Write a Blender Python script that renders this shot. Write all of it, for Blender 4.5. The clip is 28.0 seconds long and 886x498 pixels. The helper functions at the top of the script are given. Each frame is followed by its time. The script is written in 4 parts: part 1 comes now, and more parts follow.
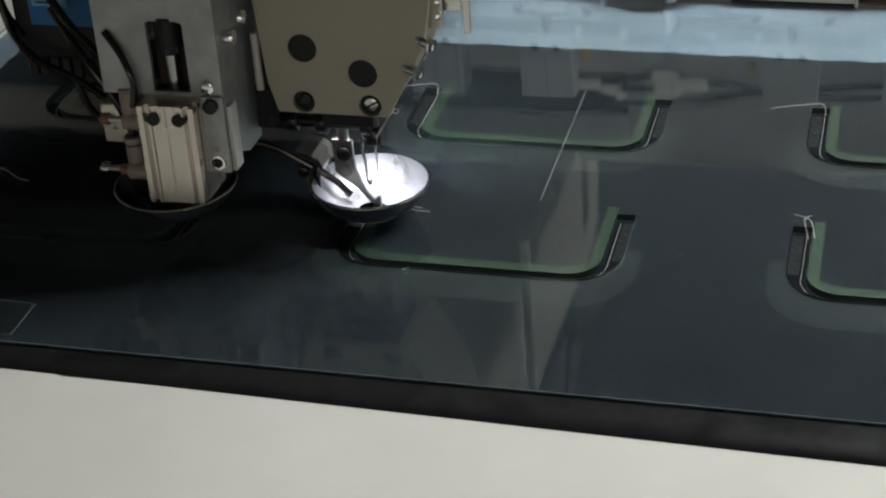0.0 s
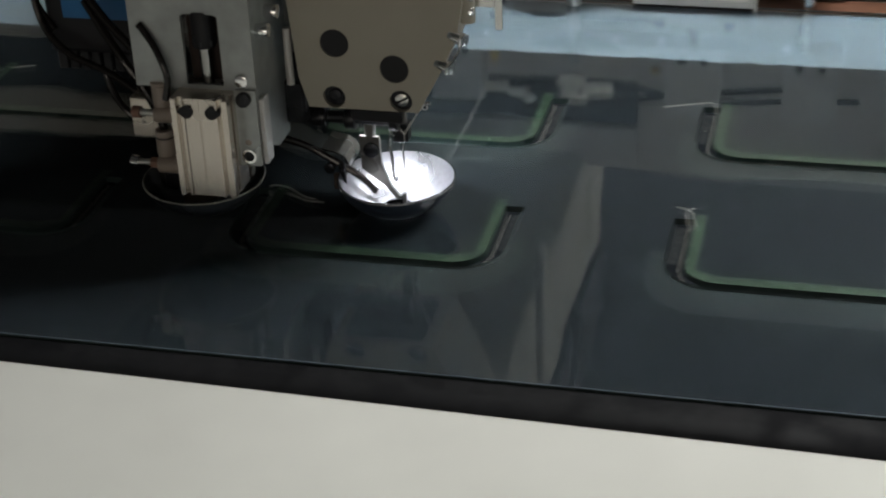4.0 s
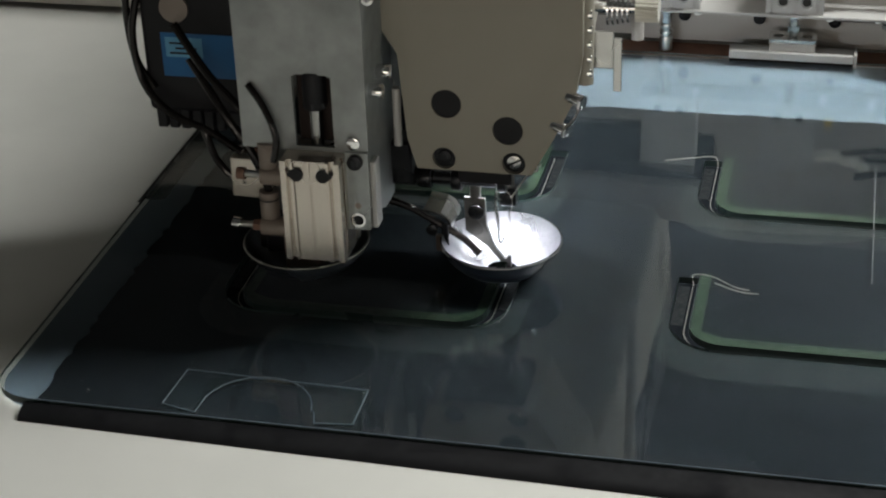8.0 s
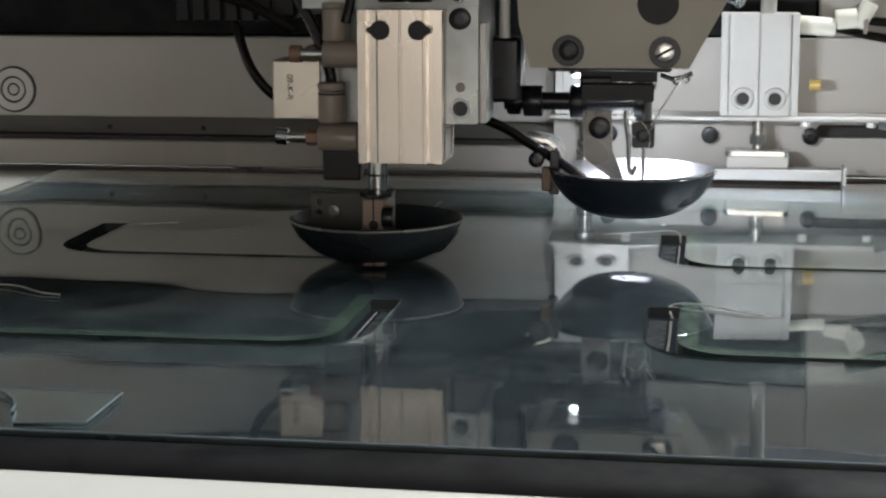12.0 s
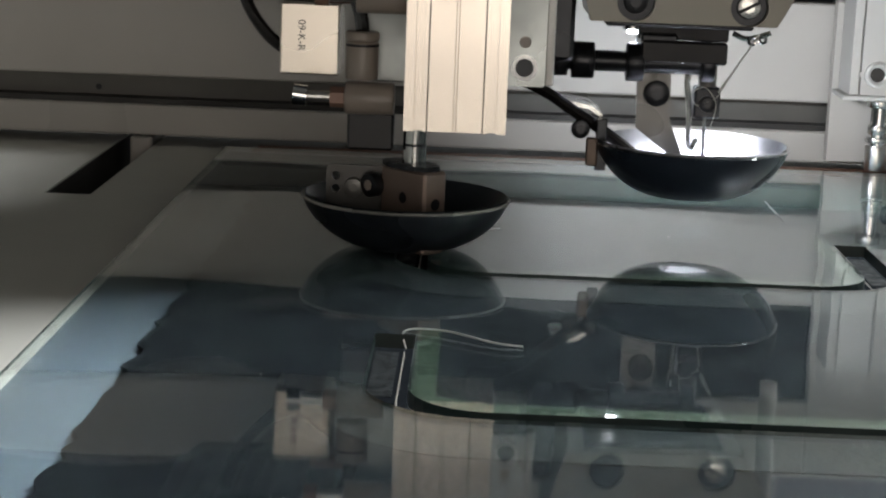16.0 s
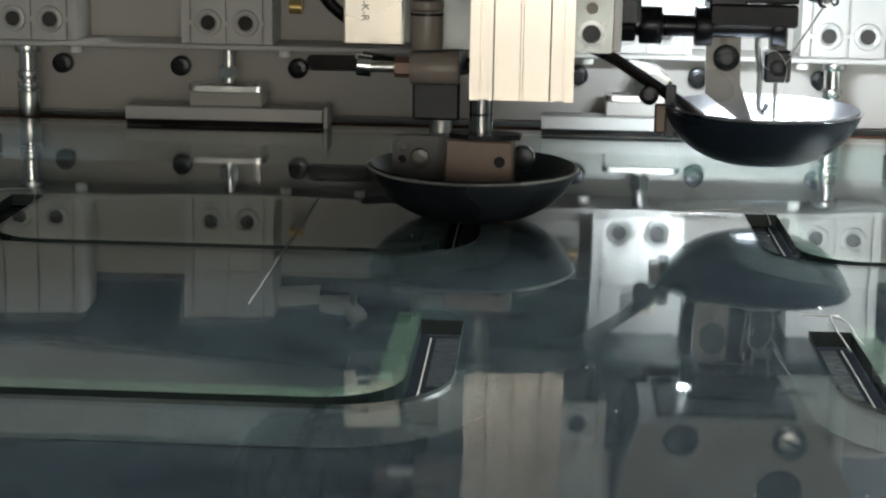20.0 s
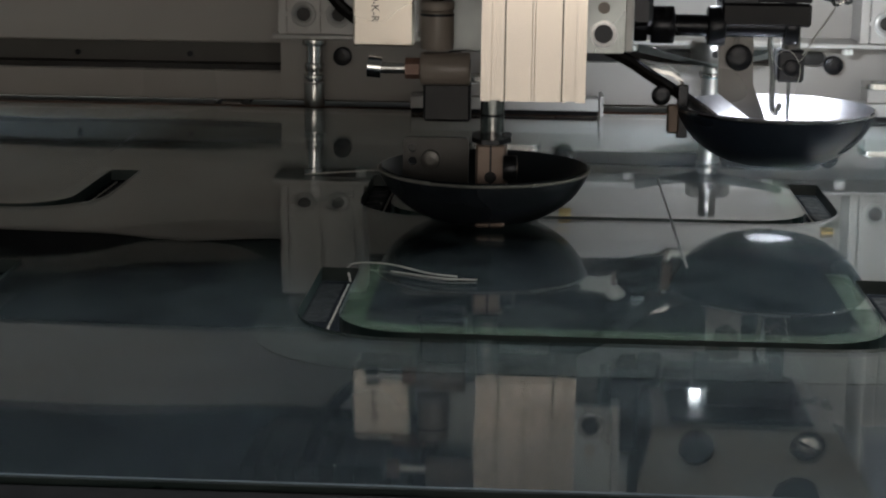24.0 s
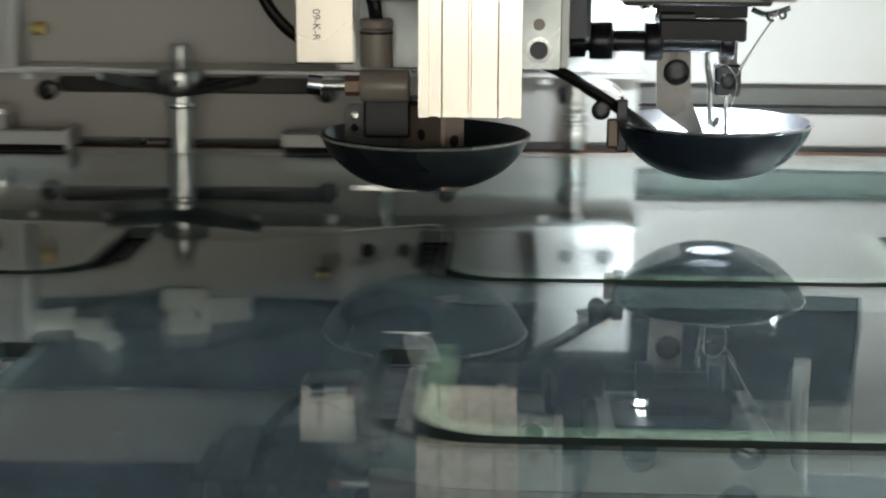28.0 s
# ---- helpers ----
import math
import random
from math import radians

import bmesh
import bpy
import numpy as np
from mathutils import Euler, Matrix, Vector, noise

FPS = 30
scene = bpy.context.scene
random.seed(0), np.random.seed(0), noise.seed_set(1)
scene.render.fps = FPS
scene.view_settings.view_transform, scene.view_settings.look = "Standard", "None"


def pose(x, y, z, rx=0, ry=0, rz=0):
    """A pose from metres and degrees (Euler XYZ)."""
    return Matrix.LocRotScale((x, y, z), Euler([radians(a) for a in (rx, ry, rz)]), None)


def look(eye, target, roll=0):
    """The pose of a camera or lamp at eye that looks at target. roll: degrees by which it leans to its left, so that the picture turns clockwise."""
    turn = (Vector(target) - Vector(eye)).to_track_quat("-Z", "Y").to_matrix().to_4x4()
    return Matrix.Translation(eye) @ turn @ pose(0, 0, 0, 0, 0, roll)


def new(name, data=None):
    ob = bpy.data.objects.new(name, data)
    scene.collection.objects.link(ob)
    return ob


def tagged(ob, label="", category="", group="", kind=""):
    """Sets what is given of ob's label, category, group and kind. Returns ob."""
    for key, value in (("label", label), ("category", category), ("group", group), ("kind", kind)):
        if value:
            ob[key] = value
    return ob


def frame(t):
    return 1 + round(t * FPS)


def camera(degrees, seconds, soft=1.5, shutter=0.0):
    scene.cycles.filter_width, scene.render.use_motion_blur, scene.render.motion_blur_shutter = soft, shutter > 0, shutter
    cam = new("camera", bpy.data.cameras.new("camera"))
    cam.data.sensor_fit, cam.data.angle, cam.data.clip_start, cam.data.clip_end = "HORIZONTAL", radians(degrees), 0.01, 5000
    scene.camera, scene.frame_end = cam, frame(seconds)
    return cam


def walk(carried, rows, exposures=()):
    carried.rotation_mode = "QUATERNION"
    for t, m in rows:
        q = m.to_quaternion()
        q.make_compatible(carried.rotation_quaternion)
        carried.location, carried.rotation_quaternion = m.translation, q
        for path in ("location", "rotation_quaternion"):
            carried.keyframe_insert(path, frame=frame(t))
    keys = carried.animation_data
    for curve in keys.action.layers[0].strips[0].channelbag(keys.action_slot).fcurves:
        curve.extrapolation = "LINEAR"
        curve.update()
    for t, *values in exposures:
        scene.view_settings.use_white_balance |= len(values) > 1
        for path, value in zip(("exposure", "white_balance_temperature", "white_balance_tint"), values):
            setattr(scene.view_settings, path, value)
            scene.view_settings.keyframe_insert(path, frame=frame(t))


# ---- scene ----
cam = camera(28.018, 28.0, soft=2.15, shutter=0.4)
PATH = [
    (0, pose(0.3523, -1.0486, 0.6313, 59.846, 3.410, 14.147)),
    (0.5, pose(0.3519, -1.0577, 0.6325, 59.679, 3.098, 13.657)),
    (1, pose(0.3520, -1.0587, 0.6242, 59.902, 3.098, 13.768)),
    (1.5, pose(0.3365, -1.0585, 0.6275, 59.754, 2.786, 13.579)),
    (2, pose(0.3202, -1.0678, 0.6216, 59.981, 2.665, 12.975)),
    (2.5, pose(0.3144, -1.0720, 0.6188, 60.028, 2.557, 12.966)),
    (3, pose(0.3081, -1.0754, 0.6161, 60.388, 2.494, 12.905)),
    (3.5, pose(0.3101, -1.0782, 0.6202, 60.659, 2.375, 13.307)),
    (5.5, pose(0.3144, -1.0665, 0.6157, 60.392, 2.506, 13.385)),
    (6, pose(0.3121, -1.0681, 0.6187, 60.300, 2.370, 13.769)),
    (6.5, pose(0.3072, -1.0585, 0.6242, 60.044, 2.233, 14.363)),
    (7, pose(0.2997, -1.0596, 0.6319, 60.289, 2.047, 14.720)),
    (7.5, pose(0.2627, -1.0513, 0.6299, 61.053, 2.048, 14.668)),
    (8, pose(0.2152, -1.0538, 0.6295, 61.434, 1.941, 12.856)),
    (8.5, pose(0.1830, -1.0585, 0.6254, 61.354, 1.749, 11.459)),
    (9, pose(0.1862, -1.0709, 0.6166, 61.404, 1.882, 12.340)),
    (9.5, pose(0.1789, -1.0777, 0.6065, 61.575, 2.213, 12.720)),
    (9.8, pose(0.1597, -1.0699, 0.6111, 61.320, 1.595, 12.420)),
    (10, pose(0.1638, -1.0625, 0.6008, 61.760, 2.172, 12.544)),
    (10.5, pose(0.0870, -1.0037, 0.5341, 64.450, 0.565, 10.599)),
    (11, pose(0.0654, -0.8959, 0.4291, 67.273, 0.068, 11.104)),
    (11.5, pose(0.0577, -0.8874, 0.2795, 73.794, 0.471, 10.289)),
    (11.8, pose(0.0416, -0.9036, 0.1863, 79.415, -0.133, 9.476)),
    (12, pose(0.0300, -0.8933, 0.1690, 79.970, 0.150, 8.600)),
    (12.4, pose(-0.0238, -0.8269, 0.1514, 80.234, -0.052, 6.618)),
    (14.5, pose(-0.0983, -0.7538, 0.1634, 78.208, -2.006, 1.939)),
    (15, pose(-0.1008, -0.7576, 0.1658, 77.959, -1.974, 1.792)),
    (15.5, pose(-0.1029, -0.7626, 0.1619, 78.422, -2.223, 1.722)),
    (16, pose(-0.1071, -0.7601, 0.1567, 78.447, -2.177, 1.317)),
    (16.5, pose(-0.1053, -0.7579, 0.1609, 78.141, -2.226, 1.600)),
    (17, pose(-0.1024, -0.7538, 0.1632, 77.611, -1.814, 1.714)),
    (17.5, pose(-0.0954, -0.7486, 0.1605, 77.590, -1.561, 1.973)),
    (18, pose(-0.0872, -0.7518, 0.1672, 77.061, -1.144, 2.055)),
    (18.6, pose(-0.0935, -0.7462, 0.1541, 77.858, -0.635, 2.054)),
    (19, pose(-0.1007, -0.7501, 0.1574, 77.448, -0.702, 2.924)),
    (19.5, pose(-0.1040, -0.7515, 0.1562, 77.473, -0.988, 3.294)),
    (20, pose(-0.1076, -0.7527, 0.1552, 77.446, -0.956, 3.279)),
    (20.5, pose(-0.1056, -0.7516, 0.1492, 77.605, -0.747, 3.583)),
    (21, pose(-0.1054, -0.7536, 0.1471, 77.858, -1.090, 3.870)),
    (21.5, pose(-0.1062, -0.7556, 0.1527, 77.624, -0.524, 3.796)),
    (22, pose(-0.1086, -0.7529, 0.1559, 77.516, -0.899, 3.814)),
    (22.5, pose(-0.1074, -0.7573, 0.1548, 77.494, -0.378, 4.143)),
    (24.5, pose(-0.1102, -0.7451, 0.1539, 77.563, -0.734, 3.331)),
    (25, pose(-0.0992, -0.7505, 0.1554, 78.039, -0.554, 3.625)),
    (25.5, pose(-0.1040, -0.7562, 0.1576, 78.145, -0.776, 2.950)),
    (26, pose(-0.1065, -0.7624, 0.1591, 78.327, -0.842, 2.597)),
    (26.5, pose(-0.1057, -0.7674, 0.1624, 78.138, -0.724, 2.454)),
    (27, pose(-0.1068, -0.7607, 0.1604, 77.908, -0.821, 2.117)),
    (27.5, pose(-0.0983, -0.7605, 0.1620, 77.739, -0.416, 2.479)),
    (28, pose(-0.0935, -0.7572, 0.1553, 78.065, -0.271, 2.697)),
]
EXPOSURES = [
    (0.0, -0.02, 6500, 10), (3.0, -0.05, 6500, 10), (5.5, 0.02, 6500, 10), (8.0, 0.18, 6500, 10), (8.5, 0.18, 6500, 10), (9.0, 0.46, 6500, 12), (9.5, 0.56, 6500, 12), (10.0, 0.68, 6470, 12), (11.0, 1.12, 6430, 12), (11.5, 1.25, 6400, 11), (11.8, 1.05, 6375, 11),
    (12.0, 0.9, 6350, 11), (12.5, 0.85, 6350, 11), (14.5, 0.65, 6375, 11), (15.0, 0.6, 6375, 11), (16.0, 0.78, 6375, 11), (17.0, 1.06, 6350, 11), (18.0, 1.24, 6270, 6), (20.0, 1.18, 6220, 5), (21.0, 0.75, 6300, 8),
    (21.5, 0.6, 6350, 11), (22.5, 0.35, 6375, 11), (24.5, 0.4, 6350, 11), (25.5, 0.85, 6345, 10), (26.5, 1.38, 6230, 5), (28.0, 1.42, 6180, 3)]
walk(cam, PATH, EXPOSURES)

# ---- light ----
world = bpy.data.worlds.new("world")
scene.world = world
world.use_nodes = True
world.node_tree.nodes["Background"].inputs[0].default_value = (.5, .52, .55, 1)
world.node_tree.nodes["Background"].inputs[1].default_value = .018
for x, tx in ((-.0405, .000), (-.0150, -.012)):
    for kind, energy, cone, blend, aim in (("work_lamp", .68, 70, .7, (tx, .034, .014)), ("work_lamp_spill", .54, 120, .9, (.120, .300, .030))):
        ld = bpy.data.lights.new(kind, "SPOT")
        ld.energy, ld.color, ld.spot_size, ld.spot_blend, ld.shadow_soft_size = energy, (.90, .95, 1.), radians(cone), blend, .003
        new(kind, ld).matrix_world = look((x, .040, .0945), aim)

from mathutils import geometry

# ---- materials ----
def mat(name, col, rough=.5, metal=0., bump=0., scale=60., var=.12, spec=.5, trans=0., ior=1.45, emit=0., stain=0., coat=0., aniso=0.):
    m = bpy.data.materials.new(name)
    m.use_nodes = True
    nt = m.node_tree
    b = nt.nodes["Principled BSDF"]
    b.inputs["Base Color"].default_value = (*col, 1)
    b.inputs["Roughness"].default_value = rough
    b.inputs["Metallic"].default_value = metal
    b.inputs["Specular IOR Level"].default_value = spec
    b.inputs["IOR"].default_value = ior
    b.inputs["Transmission Weight"].default_value = trans
    b.inputs["Coat Weight"].default_value = coat
    if emit:
        b.inputs["Emission Color"].default_value = (*col, 1)
        b.inputs["Emission Strength"].default_value = emit
        return m
    co = nt.nodes.new("ShaderNodeTexCoord")
    n1 = nt.nodes.new("ShaderNodeTexNoise")
    n1.inputs["Scale"].default_value = min(scale, 320)
    n1.inputs["Detail"].default_value = 2
    n2 = nt.nodes.new("ShaderNodeTexNoise")
    n2.inputs["Scale"].default_value = scale / 9
    n2.inputs["Detail"].default_value = 3
    mp = nt.nodes.new("ShaderNodeMapping")
    if aniso:
        mp.inputs["Scale"].default_value = (1, 1, aniso)
    nt.links.new(co.outputs["Object"], mp.inputs["Vector"])
    for n in (n1, n2):
        nt.links.new(mp.outputs["Vector"], n.inputs["Vector"])
    if var and not trans:
        mixn = nt.nodes.new("ShaderNodeMath")
        mixn.operation = "ADD"
        nt.links.new(n1.outputs["Fac"], mixn.inputs[0])
        nt.links.new(n2.outputs["Fac"], mixn.inputs[1])
        ramp = nt.nodes.new("ShaderNodeMapRange")
        ramp.inputs["From Min"].default_value, ramp.inputs["From Max"].default_value = .6, 1.4
        ramp.inputs["To Min"].default_value, ramp.inputs["To Max"].default_value = 1 - var, 1 + var
        nt.links.new(mixn.outputs[0], ramp.inputs["Value"])
        mul = nt.nodes.new("ShaderNodeVectorMath")
        mul.operation = "SCALE"
        mul.inputs[0].default_value = col
        nt.links.new(ramp.outputs[0], mul.inputs["Scale"])
        nt.links.new(mul.outputs[0], b.inputs["Base Color"])
    rr = nt.nodes.new("ShaderNodeMapRange")
    rr.inputs["From Min"].default_value, rr.inputs["From Max"].default_value = .35, .65
    rr.inputs["To Min"].default_value, rr.inputs["To Max"].default_value = max(rough * (1 - .35 - stain), 0.0), min(rough * (1.35 + stain * 3), 1)
    nt.links.new(n2.outputs["Fac"], rr.inputs["Value"])
    nt.links.new(rr.outputs[0], b.inputs["Roughness"])
    if bump:
        bp = nt.nodes.new("ShaderNodeBump")
        bp.inputs["Strength"].default_value = bump
        bp.inputs["Distance"].default_value = .002
        nt.links.new(n1.outputs["Fac"], bp.inputs["Height"])
        nt.links.new(bp.outputs[0], b.inputs["Normal"])
    return m


M_TABLE = mat("table_laminate", (.67, .66, .61), .42, scale=16, var=.055, stain=.15)
M_GREEN = mat("green_plate", (.130, .185, .120), .40, scale=26, var=.20, stain=.3)
M_HEAD = mat("beige_paint", (.31, .29, .24), .36, scale=50, var=.03)
M_GALV = mat("galvanised_steel", (.33, .35, .345), .38, .8, bump=.01, scale=70, var=.22, stain=.2)
M_STEEL = mat("machined_steel", (.62, .62, .60), .26, 1., scale=90, var=.10)
M_CHROME = mat("chrome", (.80, .80, .80), .10, 1., var=.04)
M_ALU = mat("anodised_aluminium", (.60, .548, .488), .28, .94, scale=60, var=.03)
M_BLACK = mat("black_plastic", (.010, .010, .012), .42, var=.2, spec=.28)
M_BLACKM = mat("black_oxide_steel", (.02, .021, .024), .30, .6, scale=80, var=.25)
M_BOWL = mat("black_steel_bowl", (.020, .025, .031), .42, .2, scale=80, var=.3)
M_BOWLIN = mat("brushed_steel_bowl", (.45, .45, .48), .36, .75, bump=.03, scale=320, var=.12)
M_BLUE = mat("blue_label", (.006, .105, .27), .4, var=.15)
M_GREYP = mat("grey_plastic", (.25, .21, .18), .42, var=.06)
M_PLATE = mat("dark_plate_steel", (.048, .047, .044), .42, .4, scale=70, var=.15)
M_BRASS = mat("brown_block", (.20, .115, .085), .45, .15, scale=70, var=.12)
M_SLOT = mat("brown_slot_plate", (.030, .020, .017), .5, scale=60, var=.25, spec=.3)
M_BLOCK = mat("brown_oxide_steel", (.195, .145, .117), .42, .35, scale=70, var=.15)
M_PIN = mat("white_nylon", (.85, .84, .80), .4, var=.03)
M_ROD = mat("dark_polished_rod", (.30, .30, .29), .14, 1., var=.06)
M_TAG = mat("cream_label", (.70, .64, .56), .36, .85, scale=40, var=.03)
M_INK = mat("dark_ink", (.05, .05, .05), .6, var=.1)
M_WHITE = mat("white_enamel", (.43, .41, .38), .42, scale=30, var=.03)
M_SILVER = mat("satin_aluminium", (.50, .49, .47), .48, .2, scale=60, var=.04)
M_GROOVE = mat("groove_grey", (.10, .095, .085), .5, var=.1)
M_DARK = mat("dark_groove", (.03, .028, .026), .6, var=.2)
M_FABRIC = mat("dark_fabric", (.0135, .0158, .0190), .8, bump=.06, scale=300, var=.25, spec=0.)
M_FILM = mat("clear_blue_film", (.345, .415, .50), .12, trans=1., ior=1.3, var=0, scale=40)
# pale line colour; on the sheet's front edge it stands in for light
M_PALE_LINE = mat("pale_line", (.10, .13, .15), .5, var=.2, scale=200)
M_BROWN = mat("brown_strip", (.16, .070, .040), .5, var=.25, scale=90)
M_FOOT = mat("dark_foot_steel", (.12, .117, .11), .38, .4, scale=60, var=.15)
M_TAPE = mat("green_grip_tape", (.018, .034, .020), .6, bump=.25, scale=1800, var=.35, spec=.2)
M_TAPE2 = mat("grey_grip_tape", (.018, .022, .024), .7, bump=.25, scale=420, var=.55, spec=.06)
M_TAPE3 = mat("grey_slot_tape", (.020, .024, .026), .7, bump=.3, scale=1800, var=.45, spec=.2)
# bluish light on the presser bowl is put into this black
M_BOWLB = mat("bluelit_black_enamel", (.022, .031, .046), .36, .2, scale=80, var=.2)
M_THREAD = mat("white_thread", (.50, .49, .45), .8, var=.1)
M_ACRYL = mat("clear_acrylic", (.90, .96, .95), .012, trans=1., ior=1.49, var=0, bump=0, scale=30, stain=.3)
for _k, _v in (("Sheen Weight", .015), ("Sheen Roughness", .33), ("Sheen Tint", (.64, .92, .98, 1))):
    M_ACRYL.node_tree.nodes["Principled BSDF"].inputs[_k].default_value = _v
_nt = M_ACRYL.node_tree
_b = _nt.nodes["Principled BSDF"]
_co = _nt.nodes.new("ShaderNodeTexCoord")
_warp, _haze, _fine = (_nt.nodes.new("ShaderNodeTexNoise") for _ in range(3))
for _n, _sc, _det in ((_warp, 7., 1.), (_haze, 4.5, 5.), (_fine, 55., 4.)):
    _n.inputs["Scale"].default_value, _n.inputs["Detail"].default_value = _sc, _det
    _nt.links.new(_co.outputs["Object"], _n.inputs["Vector"])
_bp = _nt.nodes.new("ShaderNodeBump")
_bp.inputs["Strength"].default_value, _bp.inputs["Distance"].default_value = 1., .0008
_nt.links.new(_warp.outputs["Fac"], _bp.inputs["Height"])
_nt.links.new(_bp.outputs[0], _b.inputs["Normal"])
_mul = _nt.nodes.new("ShaderNodeMath")
_mul.operation = "MULTIPLY"
_nt.links.new(_haze.outputs["Fac"], _mul.inputs[0])
_nt.links.new(_fine.outputs["Fac"], _mul.inputs[1])
_mr = _nt.nodes.new("ShaderNodeMapRange")
for _k, _v in (("From Min", .18), ("From Max", .40), ("To Min", .0), ("To Max", .20)):
    _mr.inputs[_k].default_value = _v
_nt.links.new(_mul.outputs[0], _mr.inputs["Value"])
_nt.links.new(_mr.outputs[0], _b.inputs["Sheen Weight"])
M_EDGE = mat("acrylic_edge", (.020, .034, .032), .35, var=.2, scale=200)
M_RUBBER = mat("black_rubber", (.007, .007, .008), .7, var=.08, bump=.03, scale=300, spec=.25)
# unseen south wall, kept pale to bounce light onto the front faces
M_WALLS = mat("bounce_wall", (.74, .70, .66), .8, var=.05, scale=6)
M_CHALK = mat("chalk", (.16, .17, .17), .8, var=.2)
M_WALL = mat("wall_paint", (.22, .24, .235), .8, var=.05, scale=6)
# north wall darkened in colour so the sheet mirrors a dim room
M_WALLN = mat("dimmed_wall_tone", (.085, .088, .095), .8, var=.08, scale=4)
# ceiling toned down so the sheet mirrors less of it
M_CEIL = mat("ceiling_paint", (.22, .225, .225), .9, var=.03, scale=6)
M_FLOOR = mat("floor_paint", (.20, .21, .20), .5, var=.2, scale=9)
M_BRONZE = mat("bronze_lug", (.085, .062, .048), .4, .5, scale=80, var=.2)
M_RIM = mat("worn_black_rim", (.36, .36, .33), .40, .5, scale=200, var=.3)
# glow of the panel added behind the south opening
M_GLOW = mat("panel_glow", (1., .93, .83), emit=.7)
M_LED = mat("led_glow", (.92, .96, 1.), emit=24.)
M_TUBE = mat("lamp_diffuser", (1., .97, .92), emit=3.0)
M_IVORY = mat("ivory_plastic", (.72, .70, .62), .3, var=.05)
M_HUB = mat("grey_turned_steel", (.36, .36, .35), .32, 1., scale=90, var=.15)
M_GOLD = mat("yellow_brass", (.70, .52, .20), .28, .9, var=.1)
M_HOSE = mat("black_hose", (.009, .0075, .007), .16, var=.2, spec=.4)


# ---- mesh tools ----
def box(bm, x0, x1, y0, y1, z0, z1, bev=0., seg=1):
    r = bmesh.ops.create_cube(bm, size=1, matrix=Matrix.Translation(((x0 + x1) / 2, (y0 + y1) / 2, (z0 + z1) / 2)) @ Matrix.Diagonal((abs(x1 - x0), abs(y1 - y0), abs(z1 - z0), 1)))
    if bev:
        es = list({e for v in r["verts"] for e in v.link_edges})
        bmesh.ops.bevel(bm, geom=es, offset=bev, segments=seg, affect="EDGES", profile=.5)


def rod(bm, p0, p1, r, seg=16, r1=None, bev=0.):
    p0, p1 = Vector(p0), Vector(p1)
    d = p1 - p0
    m = Matrix.Translation((p0 + p1) / 2) @ d.to_track_quat("Z", "Y").to_matrix().to_4x4()
    res = bmesh.ops.create_cone(bm, cap_ends=True, segments=seg, radius1=r, radius2=r if r1 is None else r1, depth=d.length, matrix=m)
    if bev:
        es = [e for e in {e for v in res["verts"] for e in v.link_edges} if any(len(f.verts) > 4 for f in e.link_faces)]
        bmesh.ops.bevel(bm, geom=es, offset=bev, segments=2, affect="EDGES", profile=.5)


def lathe(bm, prof, cx=0, cy=0, cz=0, seg=48):
    rings = []
    for r, z in prof:
        if r < 1e-6:
            rings.append([bm.verts.new((cx, cy, cz + z))])
        else:
            rings.append([bm.verts.new((cx + r * math.cos(2 * math.pi * k / seg), cy + r * math.sin(2 * math.pi * k / seg), cz + z)) for k in range(seg)])
    for a, b in zip(rings, rings[1:]):
        for k in range(seg):
            vs = [a[k % len(a)], a[(k + 1) % len(a)], b[(k + 1) % len(b)], b[k % len(b)]]
            vs = list(dict.fromkeys(vs))
            if len(vs) > 2:
                bm.faces.new(vs)


def sweep(bm, pts, r, seg=8, fine=6):
    """A round bar along a smooth line through pts."""
    P = [Vector(p) for p in pts]
    Q = []
    for i in range(len(P) - 1):
        a, b, c, d = P[max(i - 1, 0)], P[i], P[i + 1], P[min(i + 2, len(P) - 1)]
        for k in range(fine):
            t = k / fine
            Q.append(.5 * ((2 * b) + (c - a) * t + (2 * a - 5 * b + 4 * c - d) * t * t + (3 * b - a - 3 * c + d) * t ** 3))
    Q.append(P[-1])
    rings = []
    for i, q in enumerate(Q):
        d = (Q[min(i + 1, len(Q) - 1)] - Q[max(i - 1, 0)]).normalized()
        up = Vector((0, 0, 1)) if abs(d.z) < .95 else Vector((1, 0, 0))
        u = d.cross(up).normalized()
        v = u.cross(d)
        rings.append([bm.verts.new(q + r * (math.cos(2 * math.pi * k / seg) * u + math.sin(2 * math.pi * k / seg) * v)) for k in range(seg)])
    for a, b in zip(rings, rings[1:]):
        for k in range(seg):
            bm.faces.new((a[k], a[(k + 1) % seg], b[(k + 1) % seg], b[k]))
    bm.faces.new(rings[0][::-1])
    bm.faces.new(rings[-1])


def plate(bm, loops, lo, hi, axis="z"):
    """A plate between lo and hi along axis, from an outer loop and holes (2D points)."""
    put = {"z": lambda a, b, h: (a, b, h), "y": lambda a, b, h: (a, h, b), "x": lambda a, b, h: (h, a, b)}[axis]
    tris = geometry.tessellate_polygon([[Vector((a, b, 0)) for a, b in lp] for lp in loops])
    flat = [p for lp in loops for p in lp]
    top = [bm.verts.new(put(*p, hi)) for p in flat]
    bot = [bm.verts.new(put(*p, lo)) for p in flat]
    for t in tris:
        if len(set(t)) == 3:
            bm.faces.new([top[i] for i in t])
            bm.faces.new([bot[i] for i in reversed(t)])
    s = 0
    for lp in loops:
        n = len(lp)
        for k in range(n):
            i, j = s + k, s + (k + 1) % n
            bm.faces.new((top[i], top[j], bot[j], bot[i]))
        s += n


